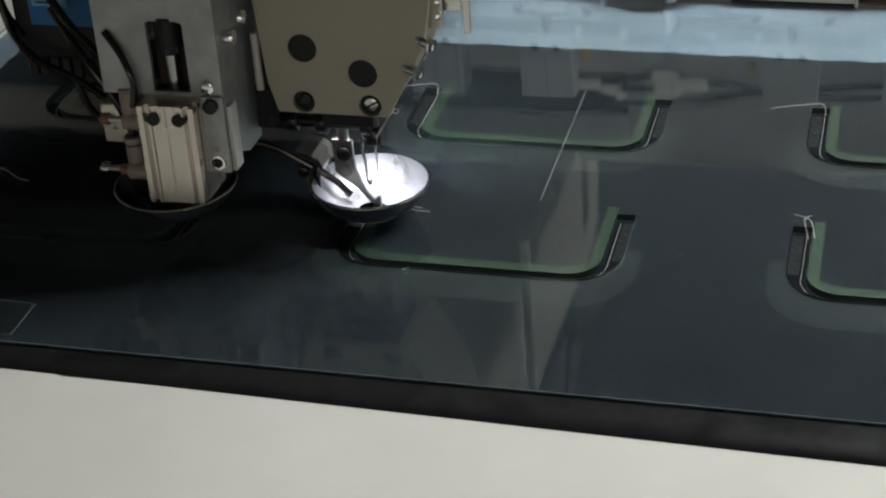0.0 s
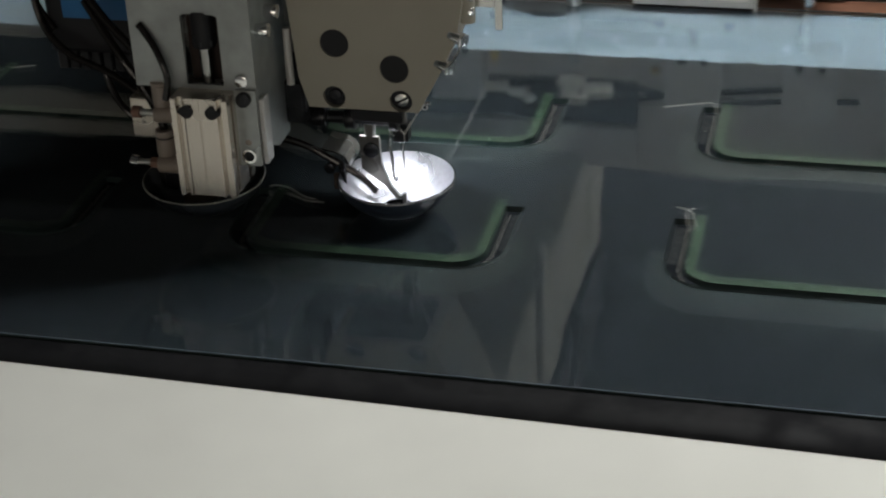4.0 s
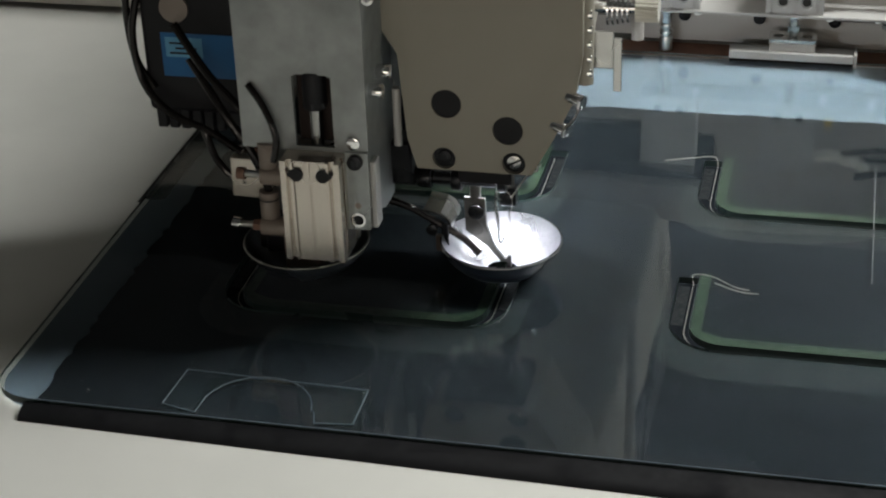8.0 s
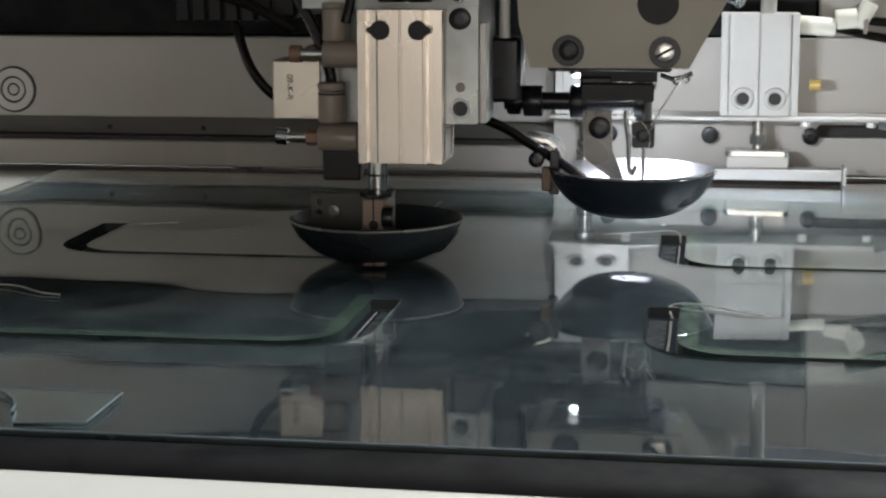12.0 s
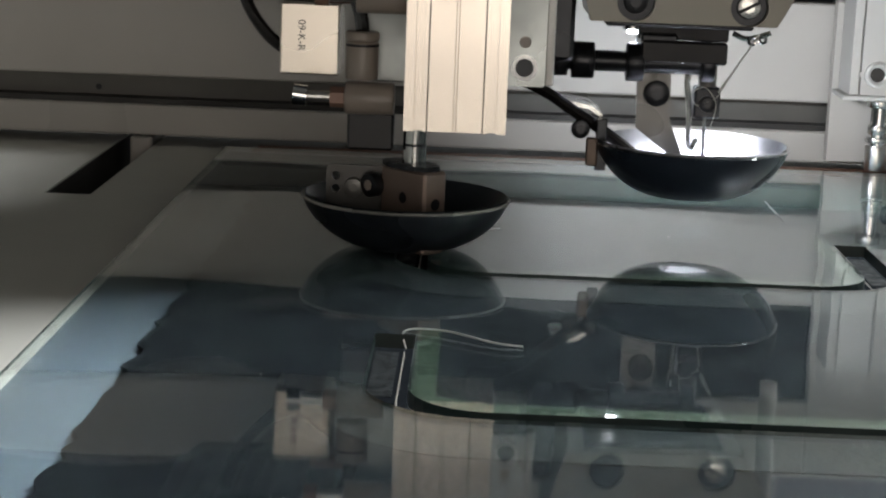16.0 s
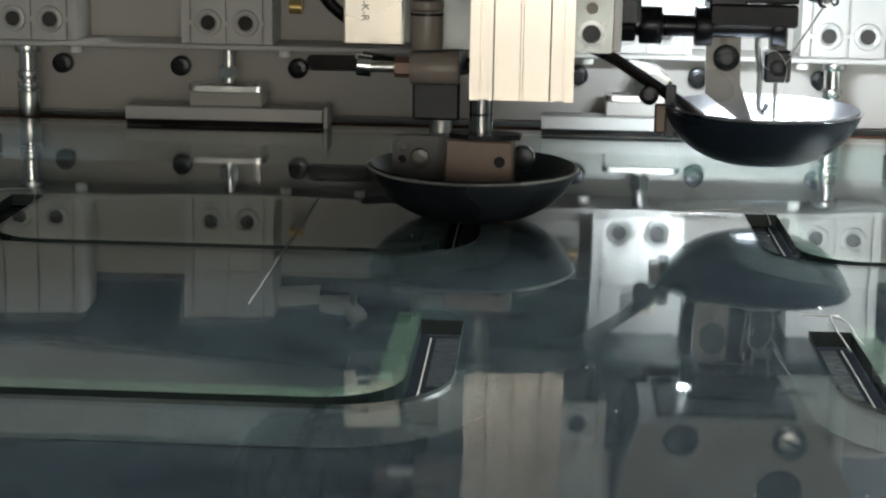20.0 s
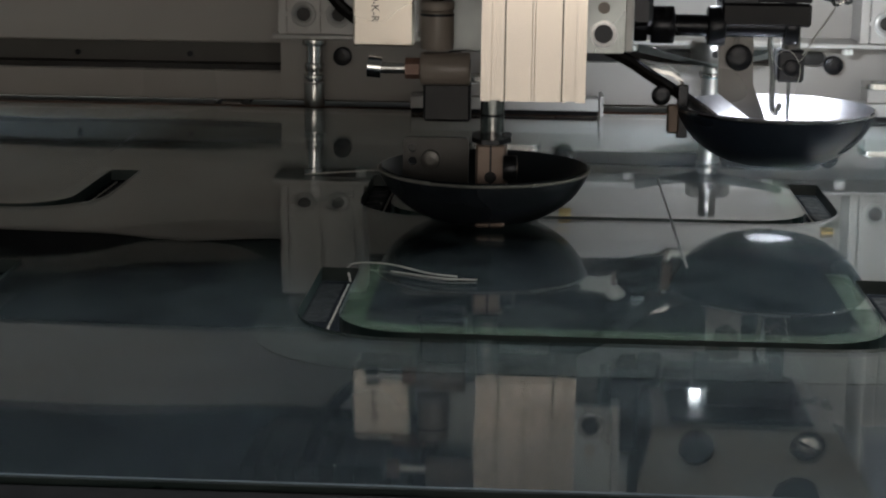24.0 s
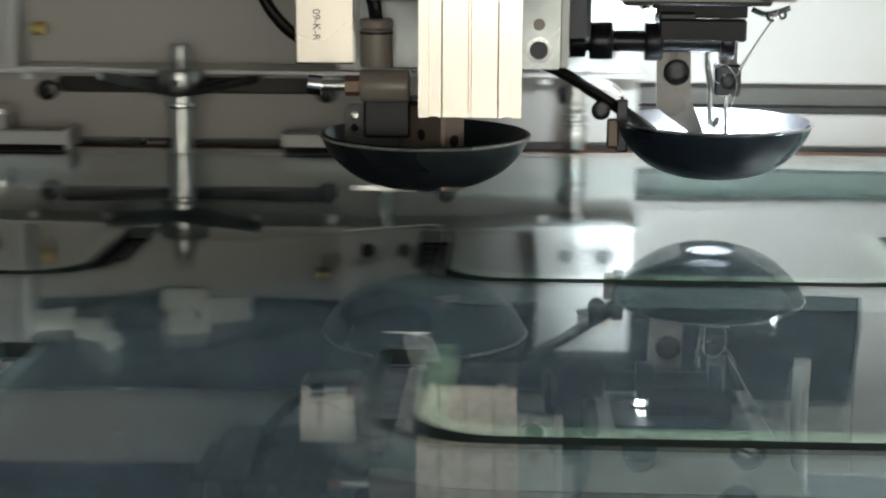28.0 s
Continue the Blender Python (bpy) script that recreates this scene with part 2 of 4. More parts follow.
def rounded(x0, x1, y0, y1, r, n=5):
    out = []
    for cx, cy, a in ((x1 - r, y1 - r, 0), (x0 + r, y1 - r, 90), (x0 + r, y0 + r, 180), (x1 - r, y0 + r, 270)):
        out += [(cx + r * math.cos(radians(a + 90 * k / n)), cy + r * math.sin(radians(a + 90 * k / n))) for k in range(n + 1)]
    return out


def disc(cx, cy, r, n=20):
    return [(cx + r * math.cos(2 * math.pi * k / n), cy + r * math.sin(2 * math.pi * k / n)) for k in range(n)]


def part(name, bm, material, parent=None, label="", smooth=False, edge=35):
    bmesh.ops.recalc_face_normals(bm, faces=bm.faces)
    me = bpy.data.meshes.new(name)
    bm.to_mesh(me)
    bm.free()
    me.materials.append(material)
    if smooth:
        me.polygons.foreach_set("use_smooth", [True] * len(me.polygons))
        me.set_sharp_from_angle(angle=radians(edge))
    ob = new(name, me)
    ob.parent = parent
    if label:
        ob["label"] = label
    return ob


def made(fn, *a, **k):
    bm = bmesh.new()
    fn(bm, *a, **k)
    return bm


def boxp(name, dims, material, parent=None, bev=0., label="", seg=1):
    return part(name, made(box, *dims, bev, seg), material, parent, label)


def rodp(name, p0, p1, r, material, parent=None, label="", seg=20, r1=None, bev=0.):
    return part(name, made(rod, p0, p1, r, seg, r1, bev), material, parent, label, True)


def thing(name, label, category, group="", at=(0, 0, 0)):
    e = new(name)
    e.empty_display_size = .02
    e.location = at
    return tagged(e, label, category, group)


def screw(parent, p, d, r, h=.003, material=None, name="screw", slot=True):
    """A cap screw at p that points along d."""
    p, d = Vector(p), Vector(d).normalized()
    bm = bmesh.new()
    rod(bm, p - d * .001, p + d * h, r, 18, bev=r * .15)
    if slot:
        rod(bm, p + d * h, p + d * (h + .0003), r * .5, 6)
    return part(name, bm, material or M_STEEL, parent, smooth=True)

# ---- setting: room, table ----
room = boxp("floor", (-3.2, 3.2, -3.0, 2.6, -.92, -.86), M_FLOOR)
tagged(room, "grey painted workshop floor", "floor", kind="structure")
# wall_north takes the dimmed tone, for the sheet's reflection only
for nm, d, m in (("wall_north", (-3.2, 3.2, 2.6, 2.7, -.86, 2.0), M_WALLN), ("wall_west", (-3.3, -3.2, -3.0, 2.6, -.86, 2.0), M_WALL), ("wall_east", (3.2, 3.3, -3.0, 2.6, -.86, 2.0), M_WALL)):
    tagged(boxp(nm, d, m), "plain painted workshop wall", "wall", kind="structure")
tagged(boxp("ceiling", (-3.3, 3.3, -3.1, 2.7, 2.0, 2.1), M_CEIL), "plain grey ceiling over the machine, out of view", "ceiling", kind="structure")

# unseen wall opening, glowing panel and lamp, added to light the front faces
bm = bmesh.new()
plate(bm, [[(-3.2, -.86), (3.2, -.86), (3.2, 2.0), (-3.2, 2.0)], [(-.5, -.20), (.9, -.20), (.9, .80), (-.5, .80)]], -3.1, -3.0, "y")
tagged(part("wall_south", bm, M_WALLS), "unseen pale wall with an opening for added front light", "wall", kind="structure")
win = tagged(new("added_window"), "added window frame behind the camera, for front light", "window", kind="structure")
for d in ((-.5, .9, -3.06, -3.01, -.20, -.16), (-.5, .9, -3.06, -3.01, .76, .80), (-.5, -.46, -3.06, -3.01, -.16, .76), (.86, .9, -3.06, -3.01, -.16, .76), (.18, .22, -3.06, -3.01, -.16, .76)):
    boxp("added_window_frame", d, M_WHITE, win, .003)
tagged(boxp("backdrop", (-1.6, 1.4, -3.62, -3.6, -.3, 1.5), M_GLOW), "glowing panel added behind the window opening", "backdrop", kind="structure")
ld = bpy.data.lights.new("front_fill", "AREA")
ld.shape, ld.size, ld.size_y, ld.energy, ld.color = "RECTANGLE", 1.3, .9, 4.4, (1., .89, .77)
new("front_fill", ld).matrix_world = look((.2, -2.99, .30), (.2, 0, .25))

SLOT_X0, SLOT_X1, SLOT_Y0, SLOT_Y1 = -.320, -.2965, .106, .70
table = thing("machine_table", "large cream laminate machine table with a lengthwise slot", "table")
bm = bmesh.new()
plate(bm, [[(-1.1, -.62), (1.5, -.62), (1.5, 1.1), (-1.1, 1.1)], [(SLOT_X0, SLOT_Y0), (SLOT_X1, SLOT_Y0), (SLOT_X1, SLOT_Y1), (SLOT_X0, SLOT_Y1)], rounded(-.1665, .1385, -.1965, .22, .012, 5)], -.03, 0)
part("tabletop", bm, M_TABLE, table)
for x in (-1.0, 1.4):
    for y in (-.52, 1.0):
        boxp("leg", (x - .03, x + .03, y - .03, y + .03, -.86, -.03), M_WHITE, table, .004)
bm = bmesh.new()
lathe(bm, [(.0383, .0001), (.0392, .0001), (.0392, .0004), (.0383, .0004), (.0383, .0001)], -.197, .022, 0, 72)
part("inlay_ring", bm, M_DARK, table, "thin dark ring round a disc in the table")
boxp("slot_well", (SLOT_X0 - .01, SLOT_X1 + .01, SLOT_Y0 - .01, SLOT_Y1 + .01, -.09, -.05), M_DARK, table)
# dark sheets stand in for the shade inside the slot
for d in ((SLOT_X0, SLOT_X0 + .0008, SLOT_Y0, SLOT_Y1), (SLOT_X1 - .0008, SLOT_X1, SLOT_Y0, SLOT_Y1), (SLOT_X0 + .0009, SLOT_X1 - .0009, SLOT_Y0, SLOT_Y0 + .0008), (SLOT_X0 + .0009, SLOT_X1 - .0009, SLOT_Y1 - .0008, SLOT_Y1)):
    boxp("slot_shade", (*d, -.049, -.0010), M_DARK, table, 0, "dark sheet for the shade inside the slot")
gp = thing("bobbin_cover_plate", "matt green cover plate let into the cream table", "cover plate")
bm = bmesh.new()
plate(bm, [rounded(-.1651, .1371, -.1951, .2186, .0110, 5)], -.006, -.0004)
part("green_plate", bm, M_GREEN, gp)
rodp("screw_hole", (-.1367, -.0286, -.003), (-.1367, -.0286, -.0002), .0040, M_DARK, gp)
bm = bmesh.new()
plate(bm, [rounded(-.1665, .1385, -.1965, .22, .012, 5), rounded(-.1655, .1375, -.1955, .219, .0112, 5)], -.02, -.002)
part("gap", bm, M_DARK, gp)

# ---- sewing head ----
head = thing("sewing_machine", "beige cast sewing machine arm with round black access holes", "sewing machine")
FACE = [(-.0600, .1035), (.0185, .1035), (.034, .132), (.0475, .160), (.0525, .19), (.0535, .34), (-.092, .34), (-.0905, .235), (-.082, .205), (-.0705, .186), (-.0660, .125)]
H1, H2, H3, H4 = (-.0385, .152, .0103), (.0028, .1352, .0103), (-.0413, .1120, .0080), (.0064, .1115, .0080)
bm = bmesh.new()
plate(bm, [FACE] + [disc(*h, 28) for h in (H1, H2, H3, H4)], -.006, .004, "y")
bmesh.ops.recalc_face_normals(bm, faces=bm.faces)
part("face_plate", bm, M_HEAD, head)
bm = bmesh.new()
plate(bm, [[(x * .97 - .0005, z) for x, z in FACE]], .004, .075, "y")
part("head_casting", bm, M_HEAD, head)
boxp("arm", (-.085, .050, .075, .62, .19, .34), M_HEAD, head, .012, seg=3)
# unseen black block, added for the head's shadow and dark reflection
boxp("shadow_block", (-.088, .052, .003, .62, .342, .45), M_BLACK, head, .012, seg=3)
for h in (H1, H2):
    rodp("access_hole", (h[0], -.0050, h[1]), (h[0], .0042, h[1]), h[2] * .99, M_BLACK, head, "round black access hole", seg=28)
for h in (H3, H4):
    rodp("counterbore", (h[0], -.0020, h[1]), (h[0], .0042, h[1]), h[2] * .99, M_BLACKM, head, "dark counterbore", seg=28)
    screw(head, (h[0], -.0020, h[1]), (0, -1, 0), .0050, .0025, M_BLACKM if h is H3 else M_STEEL)
bm = made(box, -.0047, .0047, -.0051, -.0044, -.0007, .0007)
bm.transform(pose(H4[0], 0, H4[1], 0, -28, 0))
part("screw_slot", bm, M_BLACK, head)

# thread path fittings along the right edge of the face
for x, z in ((.0485, .1605), (.0385, .1395)):
    bm = bmesh.new()
    rod(bm, (x - .006, -.003, z + .0015), (x + .003, -.007, z - .0005), .0042, 18, bev=.0006)
    rod(bm, (x + .003, -.007, z - .0005), (x + .0052, -.008, z - .0010), .0055, 6, bev=.0004)
    part("thread_guide", bm, M_CHROME, head, "chrome thread guide", True)
bm = bmesh.new()
sweep(bm, [(.0500, -.009, .1590), (.0500, -.011, .1530), (.0455, -.011, .1450), (.0410, -.010, .1400)], .0011, 8)
part("guide_wire", bm, M_CHROME, head, "bent chrome guide wire", True)
for z in (.176, .186, .196, .206, .216):
    screw(head, (.053, .004, z), (1, 0, 0), .0032, .0045, M_CHROME, "edge_screw", False)
# thread tension unit
rodp("tension_post", (.053, .03, .212), (.083, .03, .212), .0035, M_CHROME, head)
for k in range(5):
    rodp("tension_disc", (.064 + k * .0032, .03, .212), (.0652 + k * .0032, .03, .212), .012 - .0006 * k, M_CHROME, head, "chrome tension disc", 24)
bm = bmesh.new()
plate(bm, [[(.03 + (.0090 if k % 3 else .0080) * math.cos(2 * math.pi * k / 54), .212 + (.0090 if k % 3 else .0080) * math.sin(2 * math.pi * k / 54)) for k in range(54)]], .082, .097, "x")
part("tension_knob", bm, M_IVORY, head, "ribbed ivory tension knob")
bm = bmesh.new()
box(bm, .054, .070, .012, .014, .176, .202, .0005)
box(bm, .070, .0755, .012, .014, .160, .198, .0005)
part("thread_bracket", bm, M_STEEL, head, "bent steel thread bracket")
# underside of the head
boxp("needle_plate_housing", (-.052, .010, .001, .060, .1012, .1036), M_BLACKM, head, .001)
for x, y in ((-.0392, .030), (-.0180, .030)):
    rodp("led", (x, y, .0985), (x, y, .0962), .0022, M_LED, head, "glowing white work light", 12)
    rodp("led_holder", (x, y, .1005), (x, y, .0980), .0045, M_STEEL, head)
# added post, gives the bright upright strip mirrored in the sheet
rodp("reflection_post", (.0625, .200, .122), (.0625, .200, .340), .0048, M_WHITE, head, "white post added for a bright strip in the sheet's reflection")
# black blocks sized to fill the dark gap and hide the LEDs from view
boxp("lamp_skirt", (-.0372, .0022, .0205, .0235, .0945, .1014), M_BLACK, head, .0006)
boxp("gap_filler", (-.0365, .0010, .0120, .0160, .0850, .0948), M_BLACK, head, .001, "black filler block before the shaft")
boxp("lamp_backing", (-.0500, .0080, .0460, .0600, .0978, .1012), M_BLACK, head, .001)
rodp("side_edge", (.0525, .006, .168), (.0535, .006, .335), .0055, M_HEAD, head, "rounded casting edge")
bm = bmesh.new()
sweep(bm, [(.0150, .018, .0985), (.0070, .020, .0850), (-.0006, .022, .0723)], .00045, 6)
part("upper_thread", bm, M_THREAD, head, "white upper thread", True)
part("eye_arm", made(sweep, [(.004, .022, .0985), (.0095, .021, .0965), (.0150, .020, .0975), (.0200, .019, .0995)], .0012, 8), M_STEEL, head, "bent steel eye arm", True)
for x, z in ((.0120, .0955), (.0165, .0965)):
    bm = bmesh.new()
    lathe(bm, [(.0012, -.0006), (.0022, -.0006), (.0022, .0006), (.0012, .0006), (.0012, -.0006)], 0, 0, 0, 16)
    bm.transform(pose(x, .0185, z, 70, 0, 25))
    part("thread_eye", bm, M_CHROME, head, "chrome thread eye", True)
rodp("needle_bushing", (-.0047, .031, .1), (-.0047, .031, .090), .0062, M_STEEL, head)
# clamp shaft between the bracket and the head
sh = thing("clamp_shaft", "black steel clamp shaft with collars under the sewing head", "shaft")
rodp("bar", (-.076, .020, .0845), (-.0045, .020, .0845), .0046, M_BLACKM, sh)
for x0, x1, r in ((-.0745, -.0675, .0072), (-.066, -.056, .0080), (-.042, -.0345, .0085), (-.0095, -.0035, .0078)):
    rodp("collar", (x0, .020, .0845), (x1, .020, .0845), r, M_BLACKM, sh, seg=24, bev=.0008)
boxp("shaft_block", (-.0365, -.0205, .014, .042, .088, .0975), M_BLACKM, sh, .001)

# ---- presser bowl round the needle ----
def bowl_profile(R, depth, th, flat):
    out = [(0, 0)]
    n = 12
    for k in range(n + 1):
        a = math.pi / 2 * k / n * .80
        f = math.sin(a) / math.sin(math.pi / 2 * .80)
        out.append((flat + (R - flat) * f, depth * (1 - math.cos(a)) / (1 - math.cos(math.pi / 2 * .80))))
    return out


def bowl(parent, cx, cy, R, depth, inner, hole=False):
    pr = bowl_profile(R, depth, .001, .0115 if hole else .011)[hole:]
    bm = bmesh.new()
    lathe(bm, pr, cx, cy, 0, 64)
    part("shell", bm, M_BOWLB if hole else M_BOWL, parent, "black enamelled outside", True, 60)
    bm = bmesh.new()
    lathe(bm, [(max(r - .0012, 0) if r else 0, z + .0012) for r, z in pr][not hole:], cx, cy, 0, 64)
    if hole:
        lathe(bm, [(pr[0][0], 0), (pr[0][0] - .0012, .0012)], cx, cy, 0, 64)
    else:
        lathe(bm, [(.0, .0013), (pr[1][0] - .0012, .0012)], cx, cy, 0, 64)
    part("lining", bm, inner, parent, "", True, 60)
    bm = bmesh.new()
    lathe(bm, [(R - .0014, depth), (R - .0010, depth + .0006), (R + .0001, depth + .0006), (R + .0004, depth), (R, depth - .0006), (R - .0014, depth)], cx, cy, 0, 64)
    part("rim", bm, M_CHROME if inner is M_BOWLIN else M_RIM, parent, "bright worn rim", True, 60)


BX, BY, BR = -.0101, .0283, .0432
pb = thing("presser_bowl", "black presser bowl with a brightly lit steel lining round the needle", "presser bowl")
bowl(pb, BX, BY, BR, .0235, M_BOWLIN, True)
bm = bmesh.new()
plate(bm, [[(-.0362, .0560), (-.0212, .0560), (-.0205, .0340), (-.0135, .0165), (-.0085, .0095), (-.0060, .0095), (-.0060, .0115), (-.0032, .0115), (-.0032, .0025), (-.0060, .0025), (-.0060, .0070), (-.0105, .0070), (-.0196, .0180), (-.0355, .0300)]], .0272, .0302, "y")
part("foot_plate", bm, M_FOOT, pb, "cranked steel foot plate")
screw(pb, (-.0272, .0272, .0458), (0, -1, 0), .0058, .003, M_BLACKM)
rodp("foot_bar", (-.0285, .031, .052), (-.0285, .031, .0975), .0040, M_FOOT, pb)
# hinge clip at the bowl's rim
bm = bmesh.new()
plate(bm, [[(-.0680, .0385), (-.0560, .0365), (-.0515, .0335), (-.0490, .0290), (-.0486, .0262), (-.0472, .0262), (-.0475, .0297), (-.0503, .0348), (-.0553, .0382), (-.0677, .0403)]], .0345, .064, "y")
part("hinge_clip", bm, M_STEEL, pb, "bent bright steel hinge clip")
boxp("clip_edge", (-.0530, -.0480, .0265, .0290, .010, .0335), M_BLACKM, pb, .0006)
bm = bmesh.new()
box(bm, -.0572, -.0518, .0255, .0285, .0120, .0250, .0008)
part("clip_lug", bm, M_BRONZE, pb, "bronze clip lug")
screw(pb, (-.0600, .028, .0285), (0, -1, 0), .0042, .003, M_BLACKM)
bm = bmesh.new()
sweep(bm, [(-.1050, .020, .0500), (-.0950, .024, .0512), (-.0862, .0265, .0489), (-.0750, .029, .0436), (-.0647, .0305, .0369), (-.0520, .032, .0290), (-.0375, .033, .0190), (-.0270, .032, .0090)], .0027, 10)
part("air_hose", bm, M_HOSE, pb, "glossy black air hose")
# hook wire
bm = bmesh.new()
sweep(bm, [(-.0125, .028, .062), (-.0138, .028, .052), (-.0122, .028, .038), (-.0118, .028, .024), (-.0098, .028, .0215), (-.0085, .028, .026)], .0013, 8)
part("hook_wire", bm, M_STEEL, pb)

nb = thing("needle_bar", "steel needle bar with clamp and needle", "needle")
rodp("bar", (-.0047, .031, .068), (-.0047, .031, .12), .0042, M_FOOT, nb)
bm = bmesh.new()
box(bm, -.0105, .0010, .0255, .0365, .060, .074, .001)
part("needle_clamp", bm, M_BLACKM, nb)
screw(nb, (-.0047, .0255, .0665), (0, -1, 0), .0036, .0025, M_BLACKM)
for pts in ([(.004, .025, .078), (-.001, .0235, .070), (-.009, .0240, .066), (-.012, .0245, .071), (-.006, .0238, .074), (-.001, .0240, .066), (-.0035, .026, .052), (-.0047, .030, .034)],):
    part("needle_thread", made(sweep, pts, .00018, 6), M_THREAD, nb, "tangled white thread", True)
rodp("needle", (-.0047, .031, .028), (-.0047, .031, .062), .0008, M_CHROME, nb, r1=.0009, seg=10)

# ---- cylinder bracket and side cylinder ----
br = thing("cylinder_bracket", "galvanised steel bracket that carries the side cylinder", "bracket")
bm = bmesh.new()
plate(bm, [[(-.1655, .1345), (-.0800, .1345), (-.0800, .34), (-.1655, .34)], [(-.1285, .1375), (-.1025, .1375), (-.1025, .1865), (-.1060, .1880), (-.1250, .1880), (-.1285, .1865)]], -.0535, -.0500, "y")
part("front_plate", bm, M_GALV, br, "galvanised plate with an upright slot")
bm = bmesh.new()
plate(bm, [[(-.050, .093), (-.018, .078), (.006, .078), (.014, .16), (.014, .34), (-.050, .34)]], -.0835, -.0800, "x")
part("side_plate", bm, M_GALV, br)
bm = bmesh.new()
plate(bm, [rounded(-.0955, -.0800, .0800, .1360, .001, 2)] + [disc(-.0884, .0875, .0048, 20), disc(-.0884, .0975, .0024, 14)], -.0560, -.0510, "y")
part("end_plate", bm, M_GALV, br, "small steel plate with a ringed hole")
bm = bmesh.new()
lathe(bm, [(.0036, 0), (.0052, 0), (.0052, .0012), (.0036, .0012), (.0036, 0)], 0, 0, 0, 24)
bm.transform(pose(-.0884, -.0560, .0875, 90))
part("ring", bm, M_CHROME, br, "", True)
rodp("plug", (-.0884, -.0552, .0875), (-.0884, -.0515, .0875), .0037, M_BLACKM, br)
rodp("plug", (-.0884, -.0557, .0975), (-.0884, -.0515, .0975), .0023, M_GREYP, br)
boxp("spacer", (-.0800, -.0765, -.052, -.040, .0800, .128), M_SILVER, br, .0006)
screw(br, (-.0893, -.0535, .1422), (0, -1, 0), .0046, .003, M_CHROME)
screw(br, (-.0755, -.050, .2405), (0, -1, 0), .004, .003, M_CHROME)
for y, z in ((-.042, .1745), (-.022, .1800)):
    screw(br, (-.0800, y, z), (1, 0, 0), .0048, .009, M_CHROME, "hex_bolt")
screw(br, (-.0884, -.0555, .1300), (0, -1, 0), .0052, .0045, M_BLACKM)
rodp("pivot_tube", (-.0735, -.002, .160), (-.0735, -.002, .118), .0028, M_SILVER, br)
boxp("cushion", (-.0820, -.066, .002, .030, .085, .118), M_BLACKM, br, .002)
bm = bmesh.new()
sweep(bm, [(-.158, -.055, .180), (-.147, -.058, .165), (-.140, -.060, .145), (-.143, -.060, .128)], .0024, 10)
part("tube", bm, M_HOSE, br, "black air tube")
boxp("rear_plate", (-.1530, -.1340, -.0315, -.0290, .0770, .1345), M_GALV, br, .0006, "mottled galvanised plate")

cy = thing("air_cylinder", "square anodised aluminium air cylinder with grooved sides", "air cylinder")
def cylinder_section():
    x0, x1, y0, y1 = -.1350, -.0950, -.0720, -.0320
    return [(x0, y0), (-.1312, y0), (-.1312, y0 + .004), (-.1276, y0 + .004), (-.1276, y0), (-.1262, y0), (-.1256, y0 + .0014), (-.1158, y0 + .0014), (-.1155, y0 + .0018), (-.1147, y0 + .0018), (-.1144, y0 + .0014), (-.1044, y0 + .0014), (-.1038, y0), (-.1024, y0), (-.1024, y0 + .004), (-.0988, y0 + .004), (-.0988, y0), (x1, y0), (x1, -.0655), (x1 - .002, -.0655), (x1 - .002, -.0615), (x1, -.0615), (x1, -.0430), (x1 - .002, -.0430), (x1 - .002, -.039), (x1, -.039), (x1, y1), (x0, y1)]
bm = bmesh.new()
plate(bm, [cylinder_section()], .0625, .1345)
part("body", bm, M_ALU, cy)
for x in (-.1243, -.1064):
    rodp("port", (x, -.0722, .1252), (x, -.0690, .1252), .0046, M_BLACK, cy, "dark round port", 24)
    rodp("port_slot", (x + (.0045 if x > -.11 else -.0045), -.0721, .1252), (x + (.0045 if x > -.11 else -.0045), -.0695, .1252), .0018, M_BLACK, cy)
boxp("slot_back", (-.130, -.100, -.0400, -.0370, .1355, .192), M_SLOT, cy, .001, "dark brown plate behind the slot")
top_rod = rodp("top_rod", (-.1155, -.0475, .119), (-.1155, -.0475, .166), .0042, M_ROD, cy, "polished rod that rises in the bracket's slot")
rodp("rod_cap", (-.1155, -.0475, .1640), (-.1155, -.0475, .1900), .0078, M_BLACK, top_rod, "black cap on the rod", bev=.0010)
rodp("rod_nut", (-.1155, -.0475, .1655), (-.1155, -.0475, .1690), .0084, M_BLACKM, top_rod, seg=6)

# ---- side bowl, lifted by the cylinder ----
SX, SY = -.1346, -.0300
sb = thing("side_bowl", "black steel side bowl hung under the air cylinder", "presser bowl")
bowl(sb, SX, SY, .0433, .0212, M_BOWL)
rodp("piston_rod", (-.1312, -.042, .0350), (-.1312, -.042, .088), .0048, M_ROD, sb)
rodp("rod_groove", (-.1312, -.042, .0445), (-.1312, -.042, .0456), .00485, M_BLACKM, sb)
KX, KY = -.1312, -.042
blk = part("block", made(box, -.0060, .0060, -.0138, .0138, .0015, .0352, .001), M_BLOCK, sb, "brown clamp block with a cross hole")
for yy in (-.0139, .0139):
    rodp("cross_hole", (.0, yy * .98, .0220), (.0, yy, .0220), .0024, M_BLACK, blk)
for xx, yy, zz in ((-.0061, -.0085, .0265), (.0061, .0005, .0235)):
    rodp("cross_hole", (xx * .98, yy, zz), (xx, yy, zz), .0023, M_BLACK, blk)
rodp("roller", (.0050, -.0165, .0265), (.0105, -.0165, .0265), .0050, M_BLACKM, blk, bev=.0006)
rodp("roller_axle", (.0103, -.0165, .0265), (.0108, -.0165, .0265), .0022, M_GREYP, blk)
boxp("slit", (-.0004, .0004, -.0140, -.0134, .0015, .0354), M_BLACK, blk)
